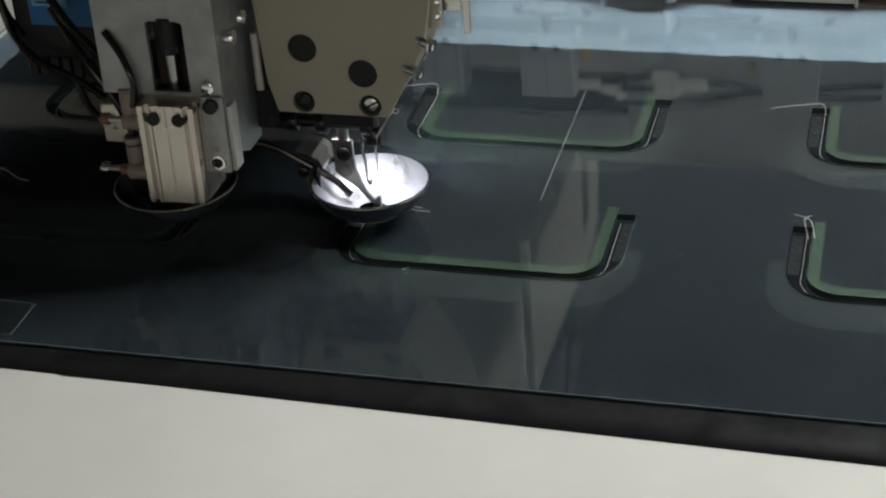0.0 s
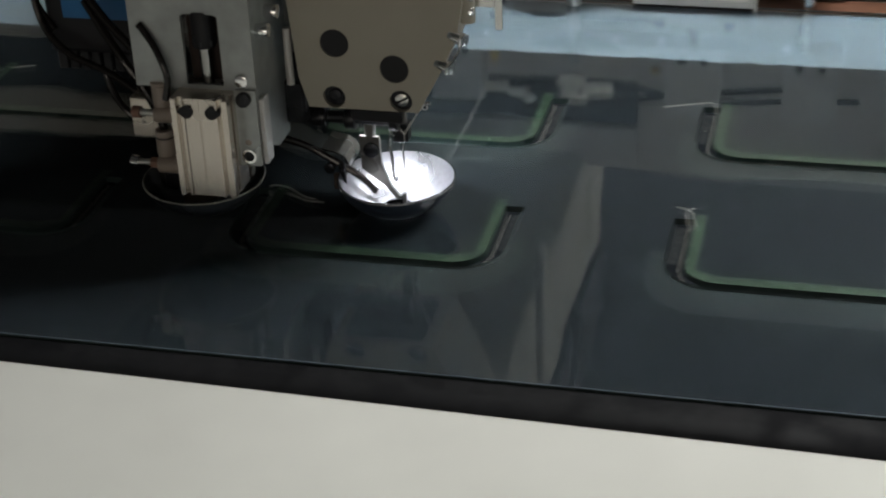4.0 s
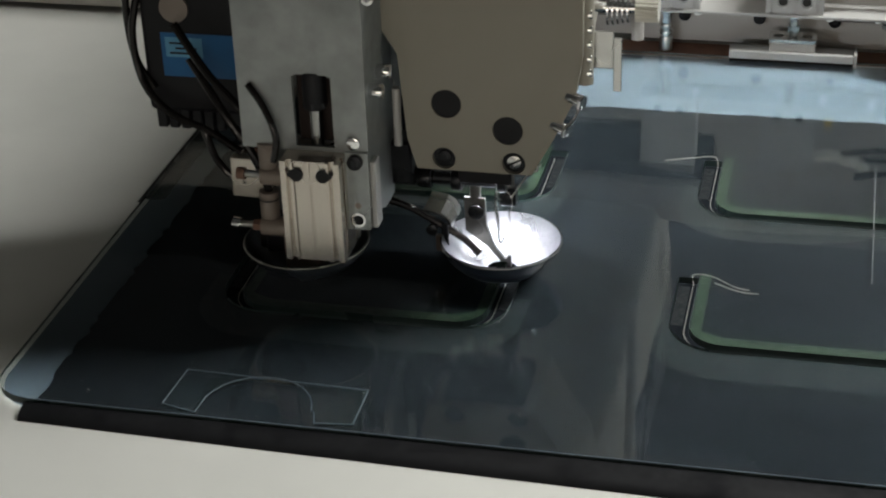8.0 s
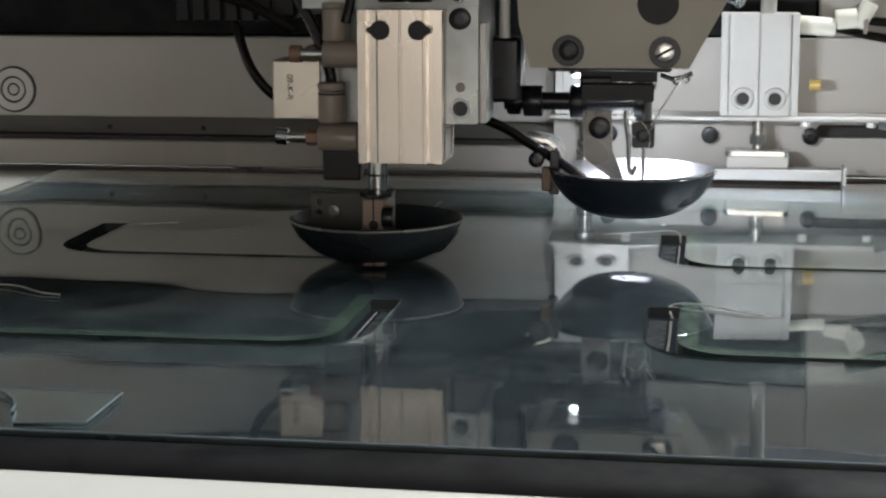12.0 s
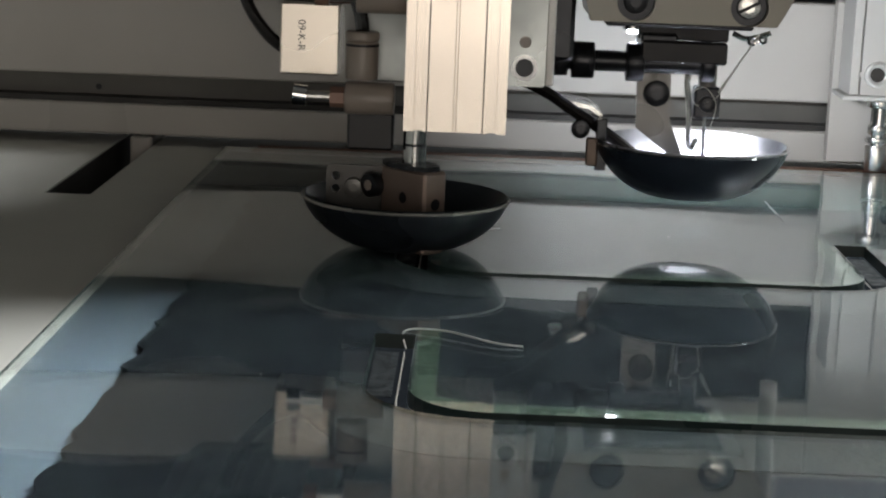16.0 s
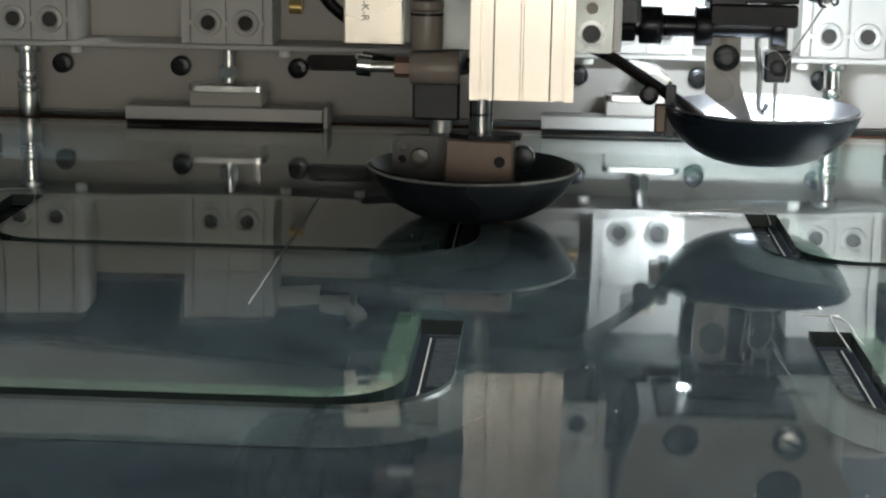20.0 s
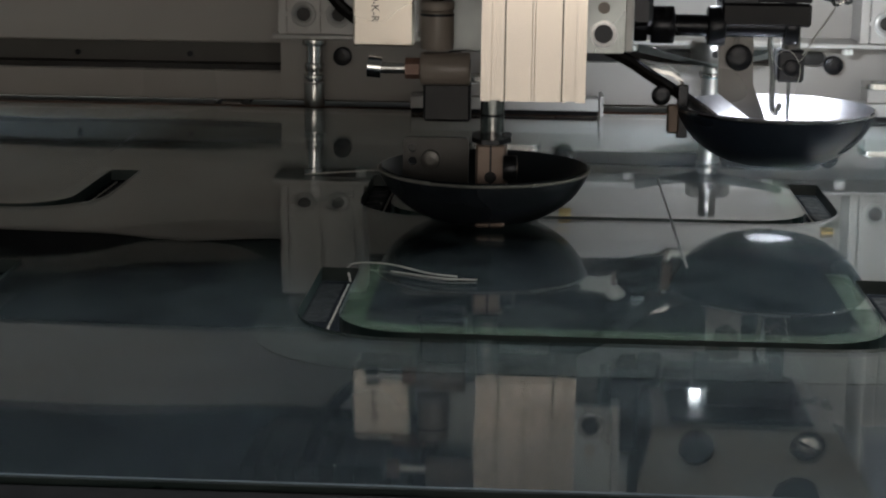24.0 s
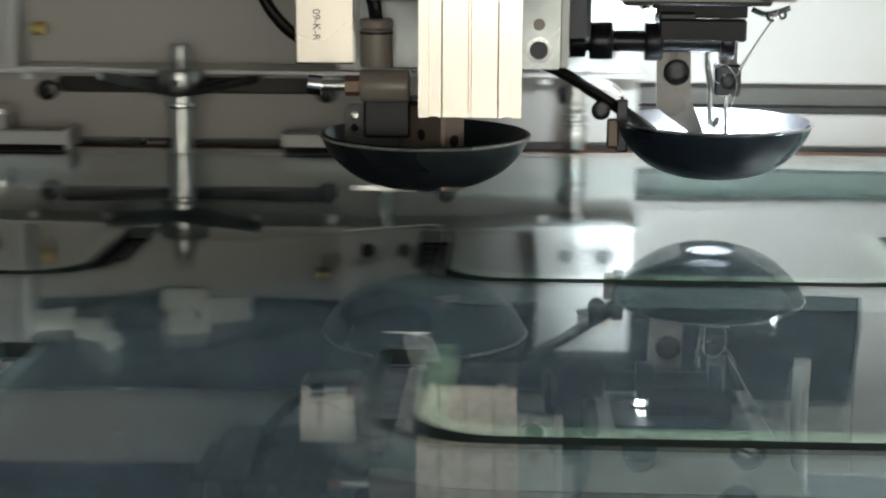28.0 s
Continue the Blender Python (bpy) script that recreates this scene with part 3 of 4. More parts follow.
part("cap_plate", made(plate, [[(.0085 * math.cos(radians(22.5 + 45 * k)), -.002 + .0155 * math.sin(radians(22.5 + 45 * k))) for k in range(8)]], .0352, .0372), M_BLACKM, blk, "dark eight-sided cap plate")
blk.location = (KX, KY, 0)
bm = bmesh.new()
plate(bm, [rounded(-.1680, -.1410, .012, .0335, .002, 3), disc(-.1640, .0290, .0018, 12), disc(-.1640, .0235, .0018, 12)], -.030, -.027, "y")
part("guide_plate", bm, M_PLATE, sb, "steel guide plate with two holes")
screw(sb, (-.1565, -.030, .0245), (0, -1, 0), .0040, .0028, M_FOOT)

# ---- valves and fittings at the left ----
tg = thing("valve_block", "cream valve block with printed type code", "valve")
boxp("body", (-.1900, -.1650, -.017, .010, .0770, .1070), M_TAG, tg, .0008)
cu = bpy.data.curves.new("code", "FONT")
cu.body, cu.size, cu.extrude = "09-K-R", .0045, .0001
cu.align_x, cu.align_y = "CENTER", "CENTER"
tx = new("code", cu)
tx.data.materials.append(M_INK)
tx.matrix_world = pose(-.1810, -.0173, .0935, 90, 0, 0) @ pose(0, 0, 0, 0, 0, -90)
tx.parent = tg
boxp("cap", (-.1735, -.1570, -.015, .006, .1070, .1140), M_BRASS, tg, .001)
bm = bmesh.new()
sweep(bm, [(-.188, -.010, .0865), (-.197, -.010, .094), (-.206, -.008, .108), (-.213, -.004, .135), (-.214, .002, .180)], .0026, 10)
part("cable", bm, M_HOSE, tg, "glossy black cable")

ft = thing("air_fitting", "grey plastic elbow air fitting with brass needle valve", "air fitting")
rodp("upper_barrel", (-.1535, -.045, .0790), (-.1535, -.045, .0945), .0066, M_GREYP, ft, seg=24, bev=.001)
rodp("release_ring", (-.1535, -.045, .0945), (-.1535, -.045, .0985), .0068, M_GREYP, ft, seg=24, bev=.001)
rodp("groove", (-.1535, -.045, .0925), (-.1535, -.045, .0935), .0068, M_BLACK, ft)
rodp("side_barrel", (-.1600, -.045, .0715), (-.1400, -.045, .0715), .0066, M_GREYP, ft, seg=24, bev=.001)
rodp("nut", (-.1660, -.045, .0715), (-.1600, -.045, .0715), .0042, M_BRASS, ft, seg=6)
rodp("needle_valve", (-.1760, -.045, .0715), (-.1660, -.045, .0715), .0022, M_STEEL, ft)
rodp("knob", (-.1810, -.045, .0720), (-.1755, -.045, .0715), .0042, M_CHROME, ft, "knurled adjusting knob")
boxp("foot_block", (-.1590, -.1400, -.043, -.034, .050, .0655), M_BLACK, ft, .001)
bm = bmesh.new()
sweep(bm, [(-.1535, -.045, .098), (-.1550, -.046, .107), (-.163, -.047, .128), (-.180, -.046, .155), (-.203, -.038, .188)], .0029, 10)
part("hose", bm, M_HOSE, ft, "glossy black hose")
ft2 = thing("air_fitting", "grey plastic elbow air fitting with brass needle valve", "air fitting")
rodp("barrel", (-.1500, -.050, .1190), (-.1500, -.050, .1345), .0064, M_GREYP, ft2, seg=24, bev=.001)
rodp("release_ring", (-.1500, -.050, .1345), (-.1500, -.050, .1375), .0069, M_GREYP, ft2, seg=24, bev=.001)
rodp("side_barrel", (-.1560, -.050, .1125), (-.1360, -.050, .1125), .0064, M_GREYP, ft2, seg=24, bev=.001)
rodp("needle_valve", (-.1680, -.050, .1125), (-.1560, -.050, .1125), .0024, M_STEEL, ft2)
rodp("knob", (-.1725, -.050, .1125), (-.1670, -.050, .1125), .0042, M_BRASS, ft2)
bm = bmesh.new()
sweep(bm, [(-.150, -.050, .137), (-.154, -.050, .146), (-.168, -.049, .160), (-.190, -.044, .182), (-.213, -.034, .210)], .0029, 10)
part("hose", bm, M_HOSE, ft2, "glossy black hose")

mo = thing("valve_motor", "black motor with a blue label behind the bracket", "motor")
boxp("body", (-.2430, -.1680, -.020, .110, .140, .31), M_BLACK, mo, .004, seg=2)
boxp("blue_label", (-.2290, -.1760, -.0206, -.0200, .167, .198), M_BLUE, mo, 0, "blue printed label")
boxp("print", (-.2260, -.2000, -.0208, -.0206, .181, .195), mat("pale_blue_print", (.10, .30, .48), .5, var=.1), mo)
for k in range(3):
    boxp("print_line", (-.223 + .004 * (k == 1), -.207 + .003 * (k % 2), -.0210, -.0208, .1832 + .0035 * k, .1846 + .0035 * k), M_BLACK, mo)
rodp("end_cap", (-.2170, -.0200, .216), (-.2170, -.0225, .216), .0100, M_GREYP, mo, "round grey cap")
for k in range(6):
    boxp("connector_rib", (-.240 + .0085 * k, -.2330 + .0085 * k, -.016, .04, .126, .141), M_BLACK, mo, .0008)
boxp("connector", (-.238, -.178, -.012, .060, .1275, .140), M_BLACK, mo, .002)
for pts in ([(-.238, -.022, .235), (-.247, -.024, .20), (-.243, -.026, .165), (-.225, -.030, .145), (-.195, -.036, .135), (-.172, -.040, .123)], [(-.244, -.02, .27), (-.252, -.018, .22), (-.249, -.020, .18), (-.236, -.022, .158)]):
    part("cable", made(sweep, pts, .0026, 10), M_HOSE, mo, "glossy black cable", True)

# ---- sewing template: clear acrylic over dark cloth ----
X0, X1, Y0, Y1 = -.243, .84, -.2260, .410
XI, W, SA, PITCH, DEP, ROW = -.120, .1774, .0137, .3151, .0935, .1906
tpl = thing("sewing_template", "glossy clear acrylic sewing template over dark cloth with U-shaped slots", "template")


def arc(cx, cy, r, a0, a1, n=7):
    return [(cx + r * math.cos(radians(a0 + (a1 - a0) * k / n)), cy + r * math.sin(radians(a0 + (a1 - a0) * k / n))) for k in range(n + 1)]


def u_slot(xi, y, arm=SA, foot=.0065, grow=0.):
    """A U-shaped slot open to the back: arms at both sides, a thinner foot."""
    xo0, xo1, yo = xi - arm - grow, xi + W + arm + grow, y - DEP - grow
    ro, ri = .034 + grow, .024
    yi = y - DEP + foot
    out = [(xo0, y + grow)] + arc(xo0 + ro, yo + ro, ro, 180, 270) + arc(xo1 - ro, yo + ro, ro, 270, 360) + [(xo1, y + grow)]
    inn = [(xi + W, y + grow)] + arc(xi + W - ri, yi + ri, ri, 0, -90) + arc(xi + ri, yi + ri, ri, -90, -180) + [(xi, y + grow)]
    return out + inn


def wavy(a, b, n, amp, rnd):
    return [(a[0] + (b[0] - a[0]) * k / n + rnd.uniform(-amp, amp) * (0 < k), a[1] + (b[1] - a[1]) * k / n + rnd.uniform(-amp, amp) * (0 < k)) for k in range(n)]


rnd = random.Random(4)
POCKETS = [(XI + c * PITCH, r * ROW) for c in range(3) for r in range(2)]
outer = arc(X0 + .03, Y0 + .03, .03, 180, 270) + [(X1, Y0), (X1, Y1), (X0, Y1)]
bm = bmesh.new()
plate(bm, [outer] + [u_slot(x, y) for x, y in POCKETS], .0030, .0080)
acryl = part("acrylic_sheet", bm, M_ACRYL, tpl, "clear glossy acrylic sheet with cut slots")
acryl.visible_shadow = False
acryl.data.materials.append(M_EDGE)
for f in acryl.data.polygons:
    f.material_index = int(abs(f.normal.z) < .5)
bm = bmesh.new()
plate(bm, [wavy((-.2085, .2870), (-.2085, -.214), 60, .0022, rnd) + [(-.2085, Y0 + .002), (X1 - .004, Y0 + .002), (X1 - .004, .288)] + wavy((X1 - .004, .288), (-.2085, .287), 70, .0016, rnd)[1:]], .0012, .0026)
part("dark_cloth", bm, M_FABRIC, tpl, "near-black cloth with a frayed edge")
bm = bmesh.new()
plate(bm, [arc(X0 + .032, Y0 + .031, .03, 180, 270) + [(X1, Y0 + .001), (X1, Y1), (X0 + .002, Y1)]], .0004, .0008)
part("backing_film", bm, M_FILM, tpl, "clear bluish backing film").visible_shadow = False
boxp("back_strip", (-.229, X1, .4105, .446, .0012, .0045), M_BROWN, tpl, .0008, "brown strip along the back edge")
# black edge strip, widened to take in the sheet's shadow on the table
bm = bmesh.new()
ends = []
for x, out in ((-.214, .0150), (X1, .037)):
    ends.append([bm.verts.new((x, Y0 + y, z)) for y, z in ((.006, .0002), (.006, .0010), (-.0006, .0010), (-.0006, .0058), (-.004, .0062), (-out * .55, .0056), (-out + .002, .0030), (-out, .0002))])
for k in range(8):
    bm.faces.new((ends[0][k], ends[0][(k + 1) % 8], ends[1][(k + 1) % 8], ends[1][k]))
for e in ends:
    bm.faces.new(e)
part("edge_shade_strip", bm, M_RUBBER, tpl, "black rubber edge strip that takes in the sheet's shadow", True, 50)
# light on the front edge, put in as a thin pale rod
part("sheet_edge_glint", made(rod, (X0 + .03, Y0, .0078), (X1, Y0, .0078), .0005, 6), M_PALE_LINE, tpl, "pale line for light along the sheet's front edge")
for c in range(3):
    for r in range(2):
        x, y = XI + c * PITCH, r * ROW
        for a, b, tall in ((x + .0008, x + .0085, .012), (x + W - .0085, x + W - .0008, .014)):
            bm = bmesh.new()
            box(bm, a, b, y - DEP + .026, y + tall, .0027, .0029)
            part("grip_tape", bm, M_TAPE, tpl, "mottled green grip tape")
        bm = bmesh.new()
        ins = [(x + .001, y - .060)] + arc(x + .024, y - DEP + .0068 + .024, .0232, 180, 270) + arc(x + W - .024, y - DEP + .0068 + .024, .0232, 270, 360) + [(x + W - .001, y - .060), (x + W - .010, y - .068), (x + W - .024, y - .0735), (x + .024, y - .0735), (x + .010, y - .068)]
        plate(bm, [ins], .0027, .00285)
        part("grip_tape", bm, M_TAPE, tpl, "mottled green grip tape")
        bm = bmesh.new()
        oo = u_slot(x, y - .02, grow=.012)
        n = len(oo) // 2
        plate(bm, [[(px, min(py, y - .045)) for px, py in oo[:n]] + [(px, min(py, y - .045)) for px, py in reversed(u_slot(x, y)[:n])]], .0027, .00285)
        part("grip_tape", bm, M_TAPE2, tpl, "grey grip tape outside the slot")
        for a, b in ((x - SA + .0006, x - .0052), (x + W + .0052, x + W + SA - .0006)):
            part("grip_tape", made(box, a, b, y - DEP + .036, y - .004, .0027, .00285), M_TAPE3, tpl, "mottled grey tape in the slot")
        # stitches along the slot
        bm = bmesh.new()
        xm0, xm1, ym = x - .0035, x + W + .0035, y - DEP + .0035
        line = [(xm0, y - .004), (xm0, ym + .026)] + arc(xm0 + .026, ym + .026, .026, 180, 270, 10) + arc(xm1 - .026, ym + .026, .026, 270, 360, 10) + [(xm1, ym + .026), (xm1, y - .004)]
        for (ax, ay), (bx, by) in zip(line, line[1:]):
            ln = math.hypot(bx - ax, by - ay)
            k = max(1, round(ln / .0026))
            for i in range(k):
                f0, f1 = (i + .12) / k, (i + .80) / k
                rod(bm, (ax + (bx - ax) * f0, ay + (by - ay) * f0, .0029), (ax + (bx - ax) * f1, ay + (by - ay) * f1, .0029), .00028, 5)
        tagged(part("stitch_line", bm, M_THREAD, tpl, "fine white stitches along the slot"), kind="stuff")
# loose thread ends
THREADS = [[(x - .003, y - .004, .004), (x - .0035, y + .004, .0084), (x + .010, y + .001, .0095), (x + .026, y - .010, .009), (x + .036, y - .012, .0086)] for x, y in ((XI, 0), (XI + PITCH, 0))]
THREADS += [[(x - .003, y - .006, .005), (x - .006, y + .004, .0095), (x - .022, y + .001, .0095), (x - .045, y - .006, .0088)] for x, y in ((XI + PITCH, ROW), (XI + 2 * PITCH, ROW))]
THREADS += [[(XI + 2 * PITCH + dx, -.012, .005), (XI + 2 * PITCH - .004 + dx, .004, .011), (XI + 2 * PITCH - .008 - dx * 3, .013, .010)] for dx in (-.002, .002)]
THREADS += [[(XI + PITCH + .012, -.006, .0085), (XI + PITCH + .03, -.0155, .0087), (XI + PITCH + .043, -.016, .0085)], [(XI + .010, ROW - .004, .0085), (XI + .03, ROW + .002, .0090)]]
for pts in THREADS:
    part("loose_thread", made(sweep, pts, .00030, 6, 8), M_THREAD, tpl, "loose white thread end", True)
# clear strip lying on the front edge
lb = bmesh.new()
STRIP = [(-.1228, -.2260), (-.1205, -.1850), (.0030, -.1890), (.0035, -.2280), (-.0207, -.2310), (-.0245, -.2185)] + arc(-.0625, -.2210, .0360, 5, 170, 12) + [(-.0989, -.2320)]
STRIP = [(a, b + .007) for a, b in STRIP]
plate(lb, [STRIP], .0083, .0098)
o = part("clear_strip", lb, M_ACRYL, tpl, "clear plastic strip by the front edge")
o.visible_shadow = False
bm = bmesh.new()
for a, b in zip(STRIP, STRIP[1:] + STRIP[:1]):
    rod(bm, (*a, .0098), (*b, .0098), .0004, 6)
part("strip_edge", bm, M_PALE_LINE, tpl, "pale line along the strip's edge")
# long pale scratch lines under the sheet
for x, y0, y1 in ((.3138, .0900, .2000), (.3138, .0120, .0880), (.044, .240, .300)):
    part("chalk_line", made(rod, (x, y0, .0079), (x, y1, .0079), .00045, 6), M_CHALK, tpl, "pale chalk line on the cloth")

bm = bmesh.new()
for k in range(45):
    x, y, r = rnd.uniform(-.2, .80), rnd.uniform(-.22, .28), rnd.uniform(.00012, .00032)
    a = rnd.uniform(0, 3.1)
    rod(bm, (x, y, .0083), (x + r * 3 * math.cos(a) * rnd.random(), y + r * 3 * math.sin(a) * rnd.random() + 1e-5, .0083), r, 5)
tagged(part("lint", bm, M_THREAD, tpl, "fine white lint on the sheet"), kind="stuff")

# ---- clamp carriage, moves with the template ----
car = thing("clamp_carriage", "white clamp carriage with a dark lengthwise slot", "carriage")
bm = bmesh.new()
slots = [rounded(.276, .426, .0345, .0435, .0044, 4)]
plate(bm, [[(.1005, .0095), (.6015, .0095), (.6015, .1005), (.1005, .1005)]] + slots, .4400, .4480, "y")
part("back_plate", bm, M_WHITE, car, "white enamelled plate with long slots")
boxp("slot_back", (.262, .440, .449, .451, .03, .048), M_DARK, car)
boxp("ledge", (.1005, .6015, .405, .4395, .0488, .0516), M_SILVER, car, .0006)
for x in (.1385, .2060, .2725, .4295, .4960, .5635):
    rodp("dark_knob", (x, .4395, .0360), (x, .4325, .0360), .0056, M_BLACKM, car, "black socket screw", 20, bev=.0008)
    rodp("socket", (x, .4326, .0360), (x, .4321, .0360), .0026, M_BLACK, car, seg=6)
for x in (.152, .268, .31, .392, .434, .550):
    rodp("pin", (x, .415, .0488), (x, .415, .0446), .0032, M_PIN, car, "white nylon pin", bev=.0004)


def clamp(cx, foot):
    c = thing("clamp", "aluminium clamp cylinder with " + ("a pressing bar" if foot else "a chrome guide rod"), "clamp", "clamps on the carriage")
    bm = bmesh.new()
    y0, y1 = .4080, .4395
    sec = [(cx - .0250, y0), (cx - .0205, y0), (cx - .0205, y0 + .003), (cx - .0192, y0 + .003), (cx - .0192, y0), (cx - .0008, y0), (cx - .0008, y0 + .0025), (cx + .0008, y0 + .0025), (cx + .0008, y0), (cx + .0192, y0), (cx + .0192, y0 + .003), (cx + .0205, y0 + .003), (cx + .0205, y0), (cx + .0250, y0), (cx + .0250, y1), (cx - .0250, y1)]
    plate(bm, [sec], .0518, .118)
    part("body", bm, M_SILVER, c)
    for s in (-1, 1):
        bm = bmesh.new()
        lathe(bm, [(.0040, 0), (.0074, 0), (.0070, .0016), (.0056, .0020), (.0043, .0014), (.0040, 0)], 0, 0, 0, 24)
        box(bm, -.0104, -.0074, -.0014, .0014, 0, .0008)
        box(bm, .0074, .0104, -.0014, .0014, 0, .0008)
        bm.transform(pose(cx + s * .0103, y0 - .0002, .0632, 90))
        part("bore", bm, M_SILVER, c, smooth=True)
        rodp("bore_hole", (cx + s * .0103, y0 - .0004, .0632), (cx + s * .0103, y0 + .001, .0632), .0040, M_DARK, c)
    if foot:
        rodp("rod", (cx, .414, .0300), (cx, .414, .0488), .0036, M_STEEL, c)
        rodp("nut", (cx, .414, .0330), (cx, .414, .0390), .0058, M_STEEL, c, seg=6)
        bm = bmesh.new()
        plate(bm, [rounded(cx - .021, cx + .021, .402, .424, .004, 4)] + [rounded(cx + s * .0125 - .0045, cx + s * .0125 + .0045, .409, .417, .0035, 3) for s in (-1, 1)], .0262, .0292)
        part("flange", bm, M_STEEL, c, "slotted steel flange")
        boxp("pad", (cx - .020, cx + .020, .402, .424, .0182, .0260), M_WHITE, c, .0006)
        boxp("bar", (cx - .055, cx + .054, .3985, .4150, .0108, .0180), M_SILVER, c, .0005, "satin pressing bar")
        boxp("bar_pad", (cx - .0545, cx + .0535, .3995, .4140, .0082, .0107), M_RUBBER, c)
        boxp("end_tab", (cx + .0545, cx + .0568, .3960, .4180, .0082, .0200), M_SILVER, c, .0004)
    else:
        rodp("guide_rod", (cx - .0055, .418, .0082), (cx - .0055, .418, .0488), .0046, M_CHROME, c)
        for z0, z1, r in ((.0082, .0225, .0060), (.0240, .0272, .0064), (.029, .034, .0056), (.044, .0488, .0070)):
            rodp("collar", (cx - .0055, .418, z0), (cx - .0055, .418, z1), r, M_STEEL, c, bev=.0006)
    return c


clamps = [clamp(.1292, False), clamp(.2372, True), clamp(.4645, True), clamp(.5725, False)]
# wing knob on the slot
kn = thing("wing_knob", "steel wing knob on a threaded post in the slot", "knob")
KX0, KN = .3555, .3970
rodp("post", (KX0, KN, .0082), (KX0, KN, .0420), .0062, M_STEEL, kn)
rodp("stud", (KX0, KN, .0530), (KX0, KN, .0660), .0050, M_HUB, kn, "threaded steel stud", bev=.0006)
rodp("collar", (KX0, KN, .0320), (KX0, KN, .0350), .0080, M_CHROME, kn, seg=24, bev=.0008)
bm = bmesh.new()
rows = []
for k in range(13):
    u = -1 + k / 6
    half = .0205 * max((1 - abs(u)) ** .75, .06)
    rows.append([bm.verts.new((KX0 + u * .0425, KN + v * half, .0375 + .0085 * abs(u) ** 1.2 + .0045 * v * v)) for v in (-1, -.5, 0, .5, 1)])
for a, b in zip(rows, rows[1:]):
    for k in range(4):
        bm.faces.new((a[k], a[k + 1], b[k + 1], b[k]))
bmesh.ops.solidify(bm, geom=bm.faces[:], thickness=.0018)
part("wing", bm, M_GALV, kn, "dull steel dished wing plate", True, 50)
rodp("hub", (KX0, KN, .0405), (KX0, KN, .0532), .0130, M_HUB, kn, "turned steel hub", 32, bev=.0012)
rodp("hub_hole", (KX0, KN - .0134, .0465), (KX0, KN - .0126, .0465), .0020, M_BLACK, kn)
# air lines over the carriage
al = thing("air_line", "black air hoses with clear joints above the carriage", "hose")
for pts in ([(.268, .428, .110), (.282, .429, .109), (.310, .430, .103), (.342, .430, .098)], [(.296, .430, .114), (.318, .430, .112), (.340, .430, .1105)], [(.384, .430, .1035), (.410, .430, .104), (.450, .430, .110), (.52, .430, .112), (.62, .43, .106)], [(.300, .432, .133), (.345, .432, .126), (.400, .432, .1165), (.470, .432, .106), (.56, .432, .098)]):
    part("hose", made(sweep, pts, .0030, 10), M_HOSE, al, "", True)
for p0, p1, rr in (((.2620, .428, .1105), (.2860, .429, .1085), .0062), ((.2860, .430, .1130), (.3000, .430, .1150), .0070), ((.3000, .430, .1090), (.3080, .430, .1250), .0058), ((.3390, .430, .1105), (.3620, .430, .1100), .0060), ((.3360, .429, .0985), (.3600, .429, .0990), .0060), ((.3560, .427, .1045), (.3860, .428, .1035), .0055)):
    part("joint", made(rod, p0, p1, rr, 20, None, .0012), M_IVORY, al, "pale plastic hose joint", True)
rodp("joint_eye", (.3570, .4215, .1045), (.3570, .4275, .1045), .0042, M_IVORY, al, "pale plastic eye", bev=.0006)
rodp("joint_eye_hole", (.3570, .4213, .1045), (.3570, .4217, .1045), .0018, M_DARK, al)
for x in (.339, .3362, .305):
    rodp("release_ring", (x - .0015, .430, .1105 if x != .3362 else .0985), (x + .0012, .430, .1105 if x != .3362 else .0985), .0066, M_GREYP, al, "grey release ring", 20)
rodp("gauge", (.425, .42, .0785), (.432, .42, .0785), .0034, M_GOLD, al, "small brass nipple")
rodp("gauge", (.270, .42, .0716), (.277, .42, .0716), .0036, M_GOLD, al, "small brass nipple")

# ---- gantry beam, moves to and fro only ----
beam = thing("gantry_beam", "white enamelled gantry beam with a dark rail groove", "beam")
boxp("lower_rail", (-1.05, 1.45, .4560, .50, .0060, .0240), M_WHITE, beam, .001)
boxp("groove", (-1.05, 1.45, .4740, .50, .0235, .0415), M_GROOVE, beam)
boxp("groove_line", (-1.05, 1.45, .4600, .474, .0240, .0272), M_DARK, beam)
boxp("upper_rail", (-1.05, 1.45, .4560, .50, .0410, .0985), M_WHITE, beam, .001)
# bands above upper_rail, added to match the sheet's reflection
boxp("lower_black_band", (-1.05, .10, .4640, .50, .0990, .1590), M_RUBBER, beam, .002, "black band on the beam")
boxp("top_rail", (-1.05, .10, .4580, .50, .1595, .2080), M_WHITE, beam, .001, "white enamelled top rail")
boxp("end_panel", (.1005, 1.45, .4600, .50, .0990, .2080), M_WHITE, beam, .001, "white enamelled panel")
boxp("upper_black_band", (-1.05, .05, .4640, .50, .2085, .3000), M_RUBBER, beam, .002, "black band on the beam")
# dark strip stands in for the shade under the beam
boxp("base_shade", (-1.05, 1.45, .4620, .5000, .0052, .0064), M_DARK, beam)
rodp("cap_base", (-.469, .4562, .060), (-.469, .4552, .060), .0168, M_DARK, beam, "dark cap base", 32)
for r0, r1, h in ((.0000, .0034, .0016), (.0048, .0082, .0016), (.0098, .0152, .0022)):
    bm = bmesh.new()
    lathe(bm, [(r0, 0), (r1, 0), (r1, h), (r0, h), (r0, 0)] if r0 else [(0, h), (r1, h), (r1, 0)], 0, 0, 0, 28)
    bm.transform(pose(-.469, .4560, .060, 90))
    part("cap_ring", bm, M_SILVER, beam, "ringed round cap", True)
